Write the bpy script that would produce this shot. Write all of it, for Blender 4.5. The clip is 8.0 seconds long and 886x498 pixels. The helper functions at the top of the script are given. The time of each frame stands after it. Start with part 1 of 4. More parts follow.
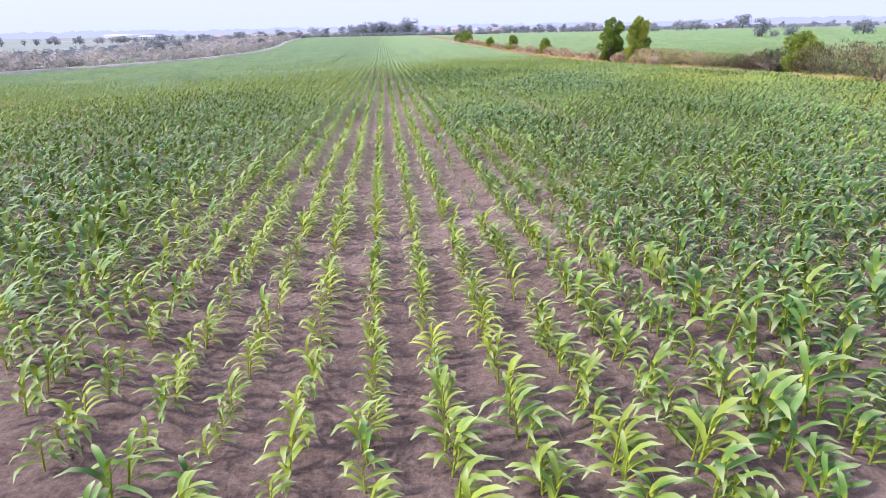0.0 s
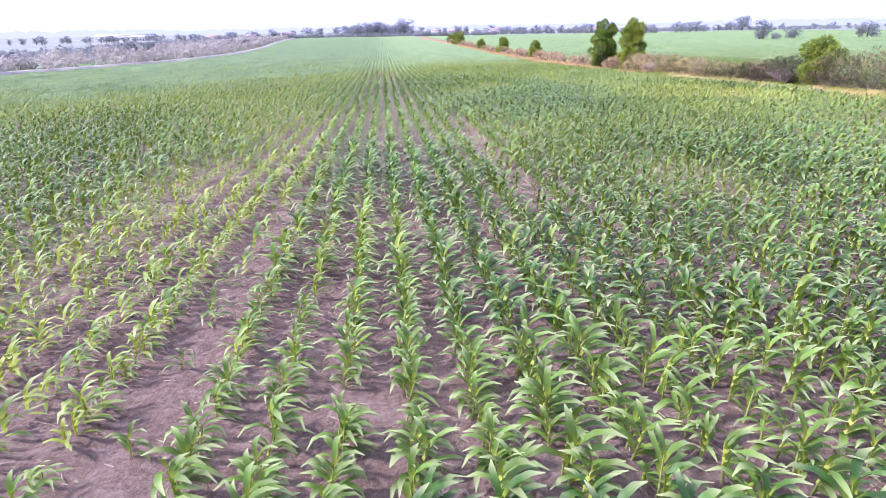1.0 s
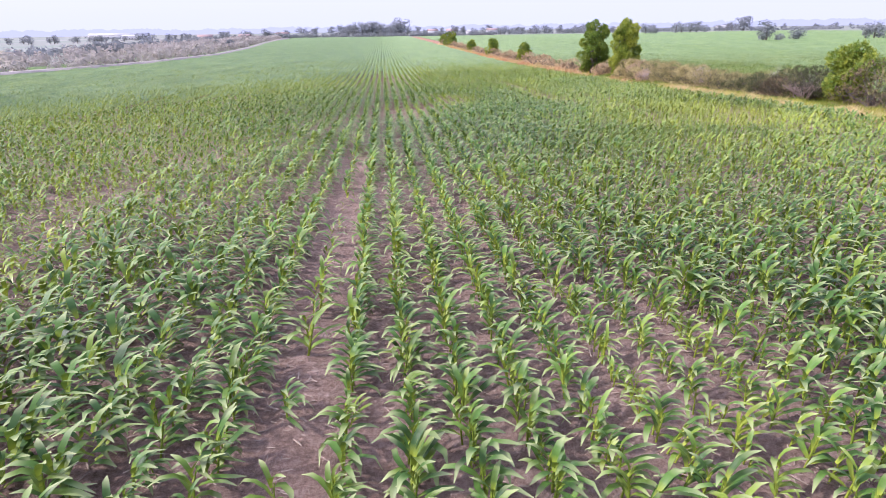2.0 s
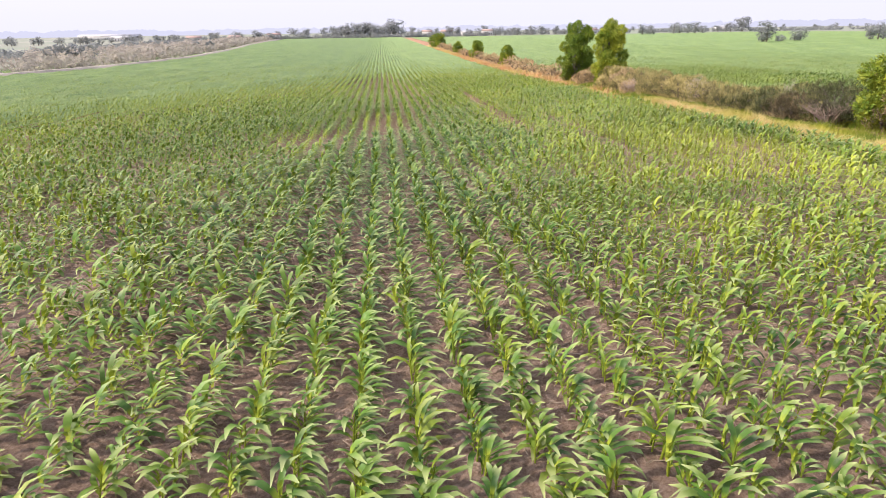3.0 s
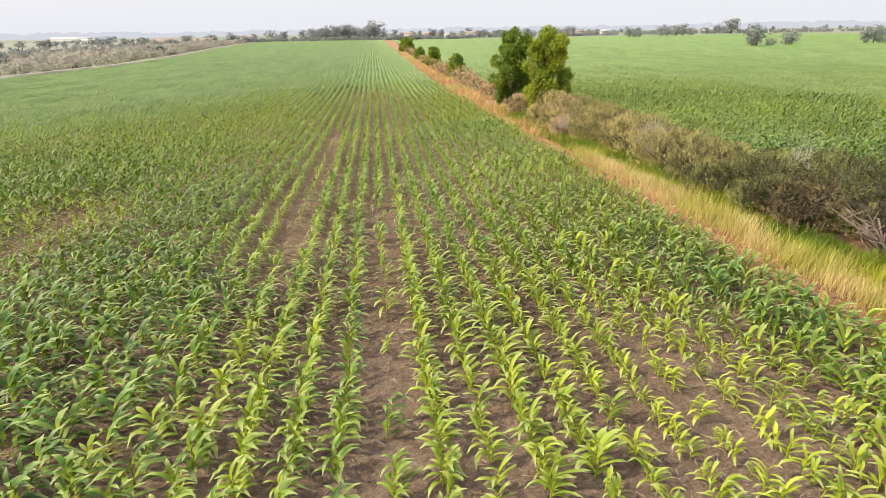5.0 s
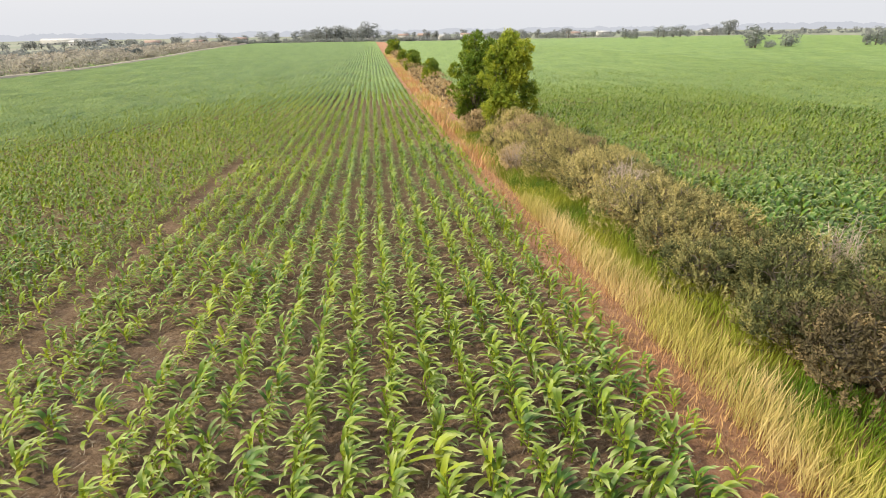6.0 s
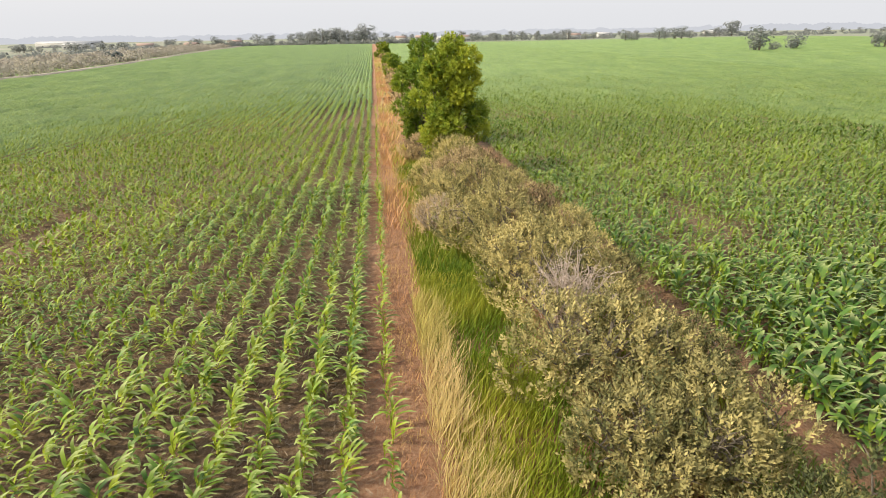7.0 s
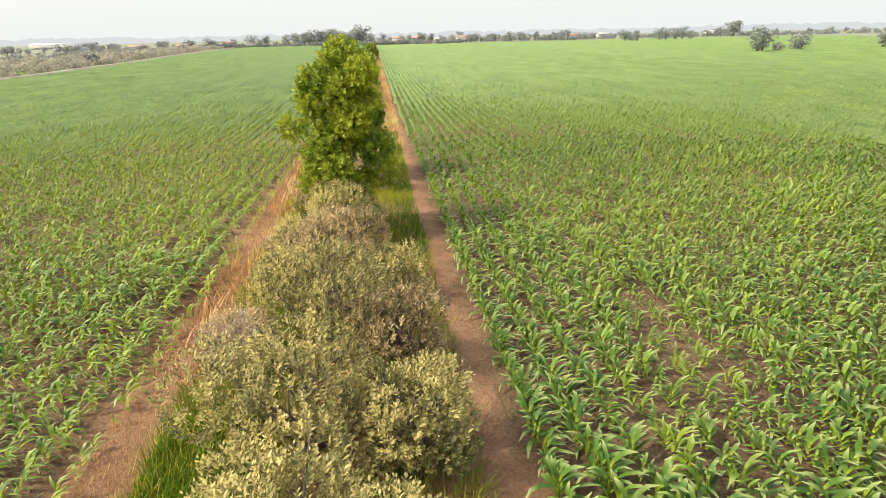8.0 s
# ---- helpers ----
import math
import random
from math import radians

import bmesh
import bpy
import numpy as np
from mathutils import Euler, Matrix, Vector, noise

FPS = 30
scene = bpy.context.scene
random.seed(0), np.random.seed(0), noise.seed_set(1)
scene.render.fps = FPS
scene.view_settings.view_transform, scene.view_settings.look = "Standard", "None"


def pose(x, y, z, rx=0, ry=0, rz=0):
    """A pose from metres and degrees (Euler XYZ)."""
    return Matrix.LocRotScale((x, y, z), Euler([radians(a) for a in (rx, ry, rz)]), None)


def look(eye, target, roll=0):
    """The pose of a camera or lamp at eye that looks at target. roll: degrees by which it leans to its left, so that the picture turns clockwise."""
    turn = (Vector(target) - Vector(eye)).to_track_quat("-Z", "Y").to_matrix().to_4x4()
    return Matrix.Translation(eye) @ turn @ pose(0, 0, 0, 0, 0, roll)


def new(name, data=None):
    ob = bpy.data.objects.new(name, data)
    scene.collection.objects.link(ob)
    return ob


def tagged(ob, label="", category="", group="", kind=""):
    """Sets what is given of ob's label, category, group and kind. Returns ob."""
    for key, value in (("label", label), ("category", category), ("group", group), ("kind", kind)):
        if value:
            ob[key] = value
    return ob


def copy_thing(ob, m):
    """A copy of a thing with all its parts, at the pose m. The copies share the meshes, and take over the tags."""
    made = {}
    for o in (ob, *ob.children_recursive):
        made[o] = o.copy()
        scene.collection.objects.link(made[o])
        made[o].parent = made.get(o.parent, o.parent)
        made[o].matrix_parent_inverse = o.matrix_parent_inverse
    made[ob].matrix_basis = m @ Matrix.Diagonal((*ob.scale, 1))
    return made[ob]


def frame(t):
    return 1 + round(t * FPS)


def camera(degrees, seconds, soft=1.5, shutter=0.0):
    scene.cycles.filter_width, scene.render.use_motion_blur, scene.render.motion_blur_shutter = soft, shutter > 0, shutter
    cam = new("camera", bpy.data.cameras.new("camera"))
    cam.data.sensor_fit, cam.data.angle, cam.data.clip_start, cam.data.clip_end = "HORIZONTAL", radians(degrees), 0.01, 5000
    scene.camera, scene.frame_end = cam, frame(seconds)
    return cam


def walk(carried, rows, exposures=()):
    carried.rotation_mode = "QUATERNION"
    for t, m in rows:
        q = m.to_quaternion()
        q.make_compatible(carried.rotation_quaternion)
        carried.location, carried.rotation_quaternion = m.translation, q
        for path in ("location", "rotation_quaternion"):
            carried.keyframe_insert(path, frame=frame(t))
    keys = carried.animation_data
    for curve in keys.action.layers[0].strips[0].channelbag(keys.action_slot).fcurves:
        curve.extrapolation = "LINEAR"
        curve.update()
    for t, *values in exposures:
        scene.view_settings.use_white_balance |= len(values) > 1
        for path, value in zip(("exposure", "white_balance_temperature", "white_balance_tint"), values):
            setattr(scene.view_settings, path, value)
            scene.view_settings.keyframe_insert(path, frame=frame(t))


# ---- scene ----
# The ride: the drone flies forward and to the right over the maize, climbing slowly.
cam = camera(73.7, 8.0, soft=0.7)
PATH = [  # seconds, x, y, z, yaw, pitch, roll
    (0, -3.033, -6.331, 6.316, -5.145, -20.534, -1.136),
    (0.5, -0.817, -1.799, 6.316, -5.238, -20.491, -1.019),
    (1, 1.563, 2.922, 6.411, -5.285, -20.478, -0.921),
    (1.5, 4.064, 7.886, 6.490, -5.275, -20.499, -0.858),
    (2, 6.619, 12.928, 6.590, -5.278, -20.507, -0.827),
    (2.2, 7.684, 14.973, 6.664, -5.290, -20.499, -0.825),
    (3.3, 13.986, 26.039, 6.704, -5.445, -20.431, -0.871),
    (3.5, 15.121, 27.911, 6.742, -5.505, -20.423, -0.878),
    (4, 17.866, 32.267, 6.931, -5.734, -20.406, -0.892),
    (4.5, 20.657, 36.519, 7.126, -5.965, -20.370, -0.906),
    (4.7, 21.742, 38.267, 7.186, -6.038, -20.352, -0.906),
    (5.8, 27.310, 47.522, 7.364, -6.299, -20.250, -0.880),
    (6, 28.281, 49.282, 7.397, -6.302, -20.225, -0.888),
    (6.5, 30.853, 53.802, 7.427, -6.213, -20.146, -0.946),
    (7, 33.426, 58.229, 7.456, -6.070, -20.068, -1.028),
    (7.5, 36.033, 62.618, 7.459, -5.961, -20.023, -1.108),
    (8, 38.742, 66.951, 7.472, -5.878, -20.011, -1.174),
]


def flown(x, y, z, yaw, pitch, roll):
    eye = Vector((x, y, z))
    a, b = radians(yaw), radians(pitch)
    ahead = Vector((-math.sin(a) * math.cos(b), math.cos(a) * math.cos(b), math.sin(b)))
    return look(eye, eye + ahead, roll)


walk(cam, [(t, flown(*r)) for t, *r in PATH], [(0.0, 0.37, 5150, 31), (0.5, 0.55, 5050, 35), (1.0, 0.68, 5000, 41), (1.5, 0.54, 5050, 39), (2.2, 0.40, 5400, 35), (3.4, 0.42, 6300, 18), (6.5, 0.16, 6650, 9), (7.5, 0.24, 6800, 8), (8.0, 0.38, 6900, 4)])

# ---- light: bright hazy overcast, a veiled sun from the west ----
SUN_EL, SUN_AZ = 46.0, -92.0      # azimuth from +y towards +x
world = bpy.data.worlds.new("sky")
scene.world = world
world.use_nodes = True
wn, wl = world.node_tree.nodes, world.node_tree.links
wn.clear()
sky = wn.new("ShaderNodeTexSky")
sky.sky_type, sky.sun_disc = "NISHITA", False
sky.sun_elevation, sky.sun_rotation = radians(SUN_EL), radians(SUN_AZ)
sky.dust_density, sky.air_density, sky.ozone_density = 8.0, 1.0, 1.0
skybg = wn.new("ShaderNodeBackground")
skybg.inputs["Strength"].default_value = 0.06
wl.new(sky.outputs["Color"], skybg.inputs["Color"])
cloud = wn.new("ShaderNodeBackground")        # the even layer of haze
cloud.inputs["Color"].default_value = (0.915, 0.935, 1.0, 1)
cloud.inputs["Strength"].default_value = 0.74
both = wn.new("ShaderNodeAddShader")
wout = wn.new("ShaderNodeOutputWorld")
wl.new(skybg.outputs[0], both.inputs[0])
wl.new(cloud.outputs[0], both.inputs[1])
wl.new(both.outputs[0], wout.inputs["Surface"])

sun_data = bpy.data.lights.new("sun", "SUN")
sun_data.energy, sun_data.angle, sun_data.color = 3.9, radians(6), (1.0, 0.90, 0.68)
sun = new("sun", sun_data)
sd = Vector((math.sin(radians(SUN_AZ)) * math.cos(radians(SUN_EL)), math.cos(radians(SUN_AZ)) * math.cos(radians(SUN_EL)), math.sin(radians(SUN_EL))))
sun.matrix_world = look(sd * 200, (0, 0, 0))

# ---- the lie of the land ----
ROW = 0.719                # distance between maize rows
PHASE = 0.236             # x of the row nearest to the start
EDGE_L, EDGE_R = 33.1, 41.1   # where the two maize fields stop beside the hedgerow
FIELD_END = 640.0
rng = np.random.default_rng(7)


def rise(y):
    """Ground level: the field falls gently away and levels out towards its far end."""
    return -1.134 + 0.0283 * 25.0 * np.logaddexp(0.0, (130.0 - np.asarray(y, float)) / 25.0)


def west_edge(y):
    """The western rim of the big field."""
    return np.interp(y, (0, 110, 170, 220, 300, 400, 720), (-85, -62, -48, -44, -50, -62, -90))


def lattice(x, y, seed, cell):
    """Smooth random field, 0 to 1, with features about one cell across."""
    r = np.random.default_rng(seed).random((128, 128))
    u, v = np.asarray(x, float) / cell + 1000, np.asarray(y, float) / cell + 1000
    i, j = np.floor(u).astype(int), np.floor(v).astype(int)
    a, b = u - i, v - j
    a, b = a * a * (3 - 2 * a), b * b * (3 - 2 * b)
    g = lambda p, q: r[p % 128, q % 128]
    return (g(i, j) * (1 - a) + g(i + 1, j) * a) * (1 - b) + (g(i, j + 1) * (1 - a) + g(i + 1, j + 1) * a) * b


def patch(x, y, cx, cy, rx, ry, turn=0.0):
    """1 in the middle of an oval patch, fading to 0 at its rim."""
    c, s = math.cos(radians(turn)), math.sin(radians(turn))
    u, v = ((x - cx) * c + (y - cy) * s) / rx, (-(x - cx) * s + (y - cy) * c) / ry
    return np.clip(1.35 - np.sqrt(u * u + v * v), 0, 1) ** 0.8


# thin, hungry spots of the crop: centre, half sizes, turn, strength
THIN = [(-4.0, 3.5, 3.4, 12, 0, 0.62), (-3.0, 18, 2.6, 8, 0, 0.55), (0.6, 15, 1.6, 6, 0, 0.35), (-2.6, 29, 1.3, 5.5, 0, 0.6),
        (10.2, 19.5, 1.6, 2.6, 0, 0.30), (14.8, 26.5, 1.2, 2.2, 0, 0.20), (28.2, 49.5, 2.4, 5, 0, 0.60), (27.0, 44.5, 2.6, 3.5, 0, 0.45), (24.6, 47.5, 0.9, 4, 0, 0.35), 
        (11.8, 61, 2.0, 5, 0, 0.5), (8.2, 54.5, 1.8, 4, 0, 0.45), (20.3, 75, 0.9, 10, 0, 0.42), (20.0, 62, 1.0, 7, 0, 0.35), (45.4, 78.5, 0.9, 4.5, 0, 0.7),
        (43.6, 75.5, 0.9, 2.0, 0, 0.5), (-2, 126, 7, 9, 0, 0.45)]
# paler, yellower stretches
PALE = [(27.0, 57, 6.0, 12, 0, 0.40), (50, 92, 18, 18, 0, 0.22), (26.5, 47, 5.0, 9, 0, 0.50), (21.0, 48, 2.2, 14, 0, 0.42), (22, 72, 4, 16, 0, 0.25), (-3, 8, 4, 16, 0, 0.25),
        (24.0, 57, 0.9, 9, 0, 0.45), (48, 78, 6, 8, 0, 0.25)]
# lush, deep green stretches
RICH = [(8, 58, 12, 18, 0, 1.0), (11, 42, 6.5, 9, 0, 1.0), (-13, 22, 7, 22, 0, 0.9), (6, 8, 5.5, 14, 0, 1.0), (1.5, 19, 4, 9, 0, 1.0), (28.5, 60, 4.5, 7, 0, 0.7),
        (31.5, 52, 1.5, 10, 0, 1.0), (45, 70, 5, 6, 0, 0.8), (16, 30, 5, 8, 0, 0.5), (13, 22, 4.5, 8, 0, 0.9)]
# missing rows: x, from y, to y
GAPS = [(-1.1, 5, 19), (5.4, 17, 38), (22.95, 43, 64), (20.3, 55, 90), (-13.9, 60, 180), (-3.4, 108, 132)]


def richness(x, y):
    t = np.zeros(np.shape(x))
    for cx, cy, rx, ry, turn, k in RICH:
        t = np.maximum(t, k * patch(x, y, cx, cy, rx, ry, turn))
    return t


def thinness(x, y):
    t = np.zeros(np.shape(x))
    for cx, cy, rx, ry, turn, k in THIN:
        t = np.maximum(t, k * patch(x, y, cx, cy, rx, ry, turn))
    return np.clip(t + 0.30 * (lattice(x, y, 3, 4.0) - 0.62), 0, 1)


def paleness(x, y):
    t = np.zeros(np.shape(x))
    for cx, cy, rx, ry, turn, k in PALE:
        t = np.maximum(t, k * patch(x, y, cx, cy, rx, ry, turn))
    return np.clip(t + 0.30 * (lattice(x, y, 5, 6.0) - 0.5), 0, 1)


# ---- materials ----
def material(name):
    m = bpy.data.materials.new(name)
    m.use_nodes = True
    n, l = m.node_tree.nodes, m.node_tree.links
    n.clear()
    out = n.new("ShaderNodeOutputMaterial")
    return m, n, l, out


def ramp(n, stops):
    r = n.new("ShaderNodeValToRGB")
    while len(r.color_ramp.elements) < len(stops):
        r.color_ramp.elements.new(0.5)
    for e, (p, c) in zip(r.color_ramp.elements, stops):
        e.position, e.color = p, (*c, 1)
    return r


def mixer(n, l, fac, a, b, blend="MIX"):
    m = n.new("ShaderNodeMix")
    m.data_type, m.blend_type = "RGBA", blend
    for value, socket in ((fac, m.inputs[0]), (a, m.inputs[6]), (b, m.inputs[7])):
        if hasattr(value, "is_output"):
            l.new(value, socket)
        elif isinstance(value, (int, float)):
            socket.default_value = value
        else:
            socket.default_value = (*value, 1)
    return m.outputs[2]


def sums(n, l, op, a, b=0.0, clamp=False):
    m = n.new("ShaderNodeMath")
    m.operation, m.use_clamp = op, clamp
    for value, socket in ((a, m.inputs[0]), (b, m.inputs[1])):
        if hasattr(value, "is_output"):
            l.new(value, socket)
        else:
            socket.default_value = value
    return m.outputs[0]


def clouds(n, l, scale, detail=4.0, rough=0.6, stretch=None):
    t = n.new("ShaderNodeTexNoise")
    t.inputs["Scale"].default_value, t.inputs["Detail"].default_value, t.inputs["Roughness"].default_value = scale, detail, rough
    g = n.new("ShaderNodeNewGeometry")
    if stretch:
        m = n.new("ShaderNodeVectorMath")
        m.operation = "MULTIPLY"
        m.inputs[1].default_value = stretch
        l.new(g.outputs["Position"], m.inputs[0])
        l.new(m.outputs[0], t.inputs["Vector"])
    else:
        l.new(g.outputs["Position"], t.inputs["Vector"])
    return t.outputs["Fac"]


def foliage(name, dark, light, pale, gloss=0.45, glow=0.35, sheen=0.28, single=False, vein=True, mixed=0.75):
    """Leaves: colour by leaf (random), by the plant's own paleness ('tint') and along the blade ('along'); part of the light shines through."""
    m, n, l, out = material(name)
    geo = n.new("ShaderNodeNewGeometry")
    rnd = geo.outputs["Random Per Island"]
    if single:
        rnd = n.new("ShaderNodeObjectInfo").outputs["Random"]
    col = ramp(n, [(0.0, dark), (1.0, light)])
    wob = clouds(n, l, 9.0, 2.0)
    l.new(sums(n, l, "ADD", sums(n, l, "MULTIPLY", rnd, mixed), sums(n, l, "MULTIPLY", wob, 0.3)), col.inputs[0])
    tint = n.new("ShaderNodeAttribute")
    tint.attribute_name = "tint"
    c = mixer(n, l, tint.outputs["Fac"], col.outputs[0], pale)
    if vein:
        along = n.new("ShaderNodeAttribute")
        along.attribute_name = "along"
        heart = sums(n, l, "MULTIPLY", sums(n, l, "SUBTRACT", 0.30, along.outputs["Fac"], True), 2.6, True)
        c = mixer(n, l, heart, c, pale)
        # pale tip: sky sheen on the bent-over blade, put into the colour
        tip = sums(n, l, "MULTIPLY", sums(n, l, "SUBTRACT", along.outputs["Fac"], 0.56, True), 1.7, True)
        c = mixer(n, l, tip, c, (0.46, 0.50, 0.22))
    p = n.new("ShaderNodeBsdfPrincipled")
    l.new(c, p.inputs["Base Color"])
    p.inputs["Roughness"].default_value, p.inputs["Specular IOR Level"].default_value = gloss, sheen
    tr = n.new("ShaderNodeBsdfTranslucent")
    l.new(mixer(n, l, 0.35, c, pale), tr.inputs["Color"])
    mx = n.new("ShaderNodeMixShader")
    mx.inputs[0].default_value = glow
    l.new(p.outputs[0], mx.inputs[1])
    l.new(tr.outputs[0], mx.inputs[2])
    l.new(mx.outputs[0], out.inputs["Surface"])
    return m


def plain(name, a, b, scale=6.0, rough=0.85, bump=0.3, stretch=None, spread=None):
    """A matt surface between two colours, mottled at two scales."""
    m, n, l, out = material(name)
    k = sums(n, l, "ADD", sums(n, l, "MULTIPLY", clouds(n, l, scale, 6.0, 0.65, stretch), 0.65), sums(n, l, "MULTIPLY", clouds(n, l, scale * 0.13, 3.0), 0.35))
    c = ramp(n, [(0.36, a), (0.64, b)])
    l.new(k, c.inputs[0])
    colour = c.outputs[0]
    if spread:
        colour = mixer(n, l, sums(n, l, "MULTIPLY", n.new("ShaderNodeNewGeometry").outputs["Random Per Island"], 0.8), colour, spread)
    p = n.new("ShaderNodeBsdfPrincipled")
    l.new(colour, p.inputs["Base Color"])
    p.inputs["Roughness"].default_value = rough
    bp = n.new("ShaderNodeBump")
    bp.inputs["Strength"].default_value, bp.inputs["Distance"].default_value = bump, 0.05
    l.new(k, bp.inputs["Height"])
    l.new(bp.outputs[0], p.inputs["Normal"])
    l.new(p.outputs[0], out.inputs["Surface"])
    return m


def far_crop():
    """Maize seen from far off: leaf tips mingle with painted shade in the gaps."""
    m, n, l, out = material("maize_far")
    # dark stop: shade between leaves; the whole ramp is lightened for haze
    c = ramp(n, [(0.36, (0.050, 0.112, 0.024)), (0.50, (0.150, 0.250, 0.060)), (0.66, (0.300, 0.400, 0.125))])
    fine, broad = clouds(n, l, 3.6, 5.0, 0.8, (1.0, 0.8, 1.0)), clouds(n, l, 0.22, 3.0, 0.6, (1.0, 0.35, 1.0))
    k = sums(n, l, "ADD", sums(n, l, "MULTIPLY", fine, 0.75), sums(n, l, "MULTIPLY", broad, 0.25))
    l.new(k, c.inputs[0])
    tint = n.new("ShaderNodeAttribute")
    tint.attribute_name = "tint"
    p = n.new("ShaderNodeBsdfPrincipled")
    l.new(mixer(n, l, sums(n, l, "MULTIPLY", tint.outputs["Fac"], 0.7), c.outputs[0], (0.34, 0.39, 0.07)), p.inputs["Base Color"])
    p.inputs["Roughness"].default_value = 0.6
    bp = n.new("ShaderNodeBump")
    bp.inputs["Strength"].default_value, bp.inputs["Distance"].default_value = 1.0, 0.35
    l.new(fine, bp.inputs["Height"])
    l.new(bp.outputs[0], p.inputs["Normal"])
    l.new(p.outputs[0], out.inputs["Surface"])
    return m


MAIZE = foliage("maize_leaf", (0.011, 0.044, 0.005), (0.132, 0.258, 0.035), (0.420, 0.465, 0.035), gloss=0.48, glow=0.18, sheen=0.26)
MAIZE_EACH = foliage("maize_leaf_each", (0.011, 0.044, 0.005), (0.132, 0.258, 0.035), (0.420, 0.465, 0.035), gloss=0.48, glow=0.18, sheen=0.26, single=True)
MAIZE_TALL = foliage("maize_leaf_bluish", (0.010, 0.040, 0.007), (0.092, 0.195, 0.030), (0.300, 0.370, 0.035), gloss=0.48, glow=0.18, sheen=0.26)
MAIZE_LUSH = foliage("maize_leaf_deep_green", (0.010, 0.040, 0.006), (0.092, 0.190, 0.026), (0.330, 0.400, 0.030), gloss=0.48, glow=0.15, sheen=0.26)
STALK = plain("maize_stalk", (0.22, 0.30, 0.06), (0.30, 0.34, 0.09), 20, 0.6, 0.1)
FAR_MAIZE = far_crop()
TREE_LEAF = foliage("tree_leaf", (0.034, 0.090, 0.012), (0.205, 0.315, 0.030), (0.520, 0.530, 0.045), gloss=0.5, glow=0.32, vein=False)
DRY_SAGE = foliage("dry_sage_leaf", (0.042, 0.030, 0.015), (0.215, 0.165, 0.080), (0.570, 0.430, 0.230), gloss=0.75, glow=0.10, vein=False, mixed=0.6)
DRY_OLIVE = foliage("dry_olive_leaf", (0.036, 0.028, 0.014), (0.128, 0.106, 0.050), (0.450, 0.335, 0.165), gloss=0.75, glow=0.10, vein=False, mixed=0.6)
OLIVE = foliage("olive_leaf", (0.024, 0.034, 0.012), (0.112, 0.130, 0.042), (0.370, 0.330, 0.120), gloss=0.7, glow=0.10, vein=False, mixed=0.6)
SAGE = foliage("sage_leaf", (0.030, 0.038, 0.013), (0.210, 0.210, 0.074), (0.560, 0.465, 0.185), gloss=0.7, glow=0.10, vein=False, mixed=0.6)
STRAW = foliage("dry_grass", (0.24, 0.25, 0.024), (0.64, 0.57, 0.160), (0.72, 0.52, 0.29), gloss=0.7, glow=0.2, vein=False)
RUST = foliage("rust_grass", (0.38, 0.180, 0.085), (0.70, 0.41, 0.220), (0.60, 0.43, 0.16), gloss=0.8, glow=0.2, vein=False)
GRASS = foliage("green_grass", (0.024, 0.075, 0.005), (0.165, 0.275, 0.014), (0.46, 0.43, 0.05), gloss=0.6, glow=0.22, vein=False)
SCRUB = foliage("dry_scrub_leaf", (0.285, 0.262, 0.225), (0.395, 0.365, 0.318), (0.47, 0.43, 0.36), gloss=0.8, glow=0.45, vein=False)
# distant leaves: the blue-grey of the haze is mixed into their colours
HAZED_LEAF = foliage("hazed_tree_leaf", (0.180, 0.202, 0.204), (0.265, 0.288, 0.286), (0.34, 0.34, 0.31), gloss=0.8, glow=0.40, vein=False)
BARK = plain("bark", (0.10, 0.08, 0.06), (0.20, 0.17, 0.13), 14, 0.9, 0.6, (1, 1, 0.3))
SNAGWOOD = plain("brown_dead_wood", (0.17, 0.12, 0.09), (0.31, 0.24, 0.19), 12, 0.9, 0.4, (1, 1, 0.3))
DEADWOOD = plain("dead_wood", (0.40, 0.32, 0.27), (0.62, 0.51, 0.44), 12, 0.9, 0.4, (1, 1, 0.3))
RESIDUE = plain("straw_residue", (0.24, 0.18, 0.12), (0.42, 0.34, 0.25), 5, 0.9, 0.1, None, (0.22, 0.17, 0.13))
LIME = plain("limewash", (0.46, 0.45, 0.43), (0.60, 0.59, 0.57), 0.6, 0.9, 0.1)
ROOFING = plain("clay_roof", (0.28, 0.20, 0.17), (0.38, 0.29, 0.25), 1.2, 0.9, 0.2)
METAL_ROOF = plain("sheet_roof", (0.33, 0.34, 0.36), (0.44, 0.44, 0.45), 0.5, 0.5, 0.1, (1, 0.1, 1))
DARK_GLASS = plain("window_dark", (0.03, 0.035, 0.04), (0.06, 0.065, 0.07), 1.0, 0.2, 0.0)


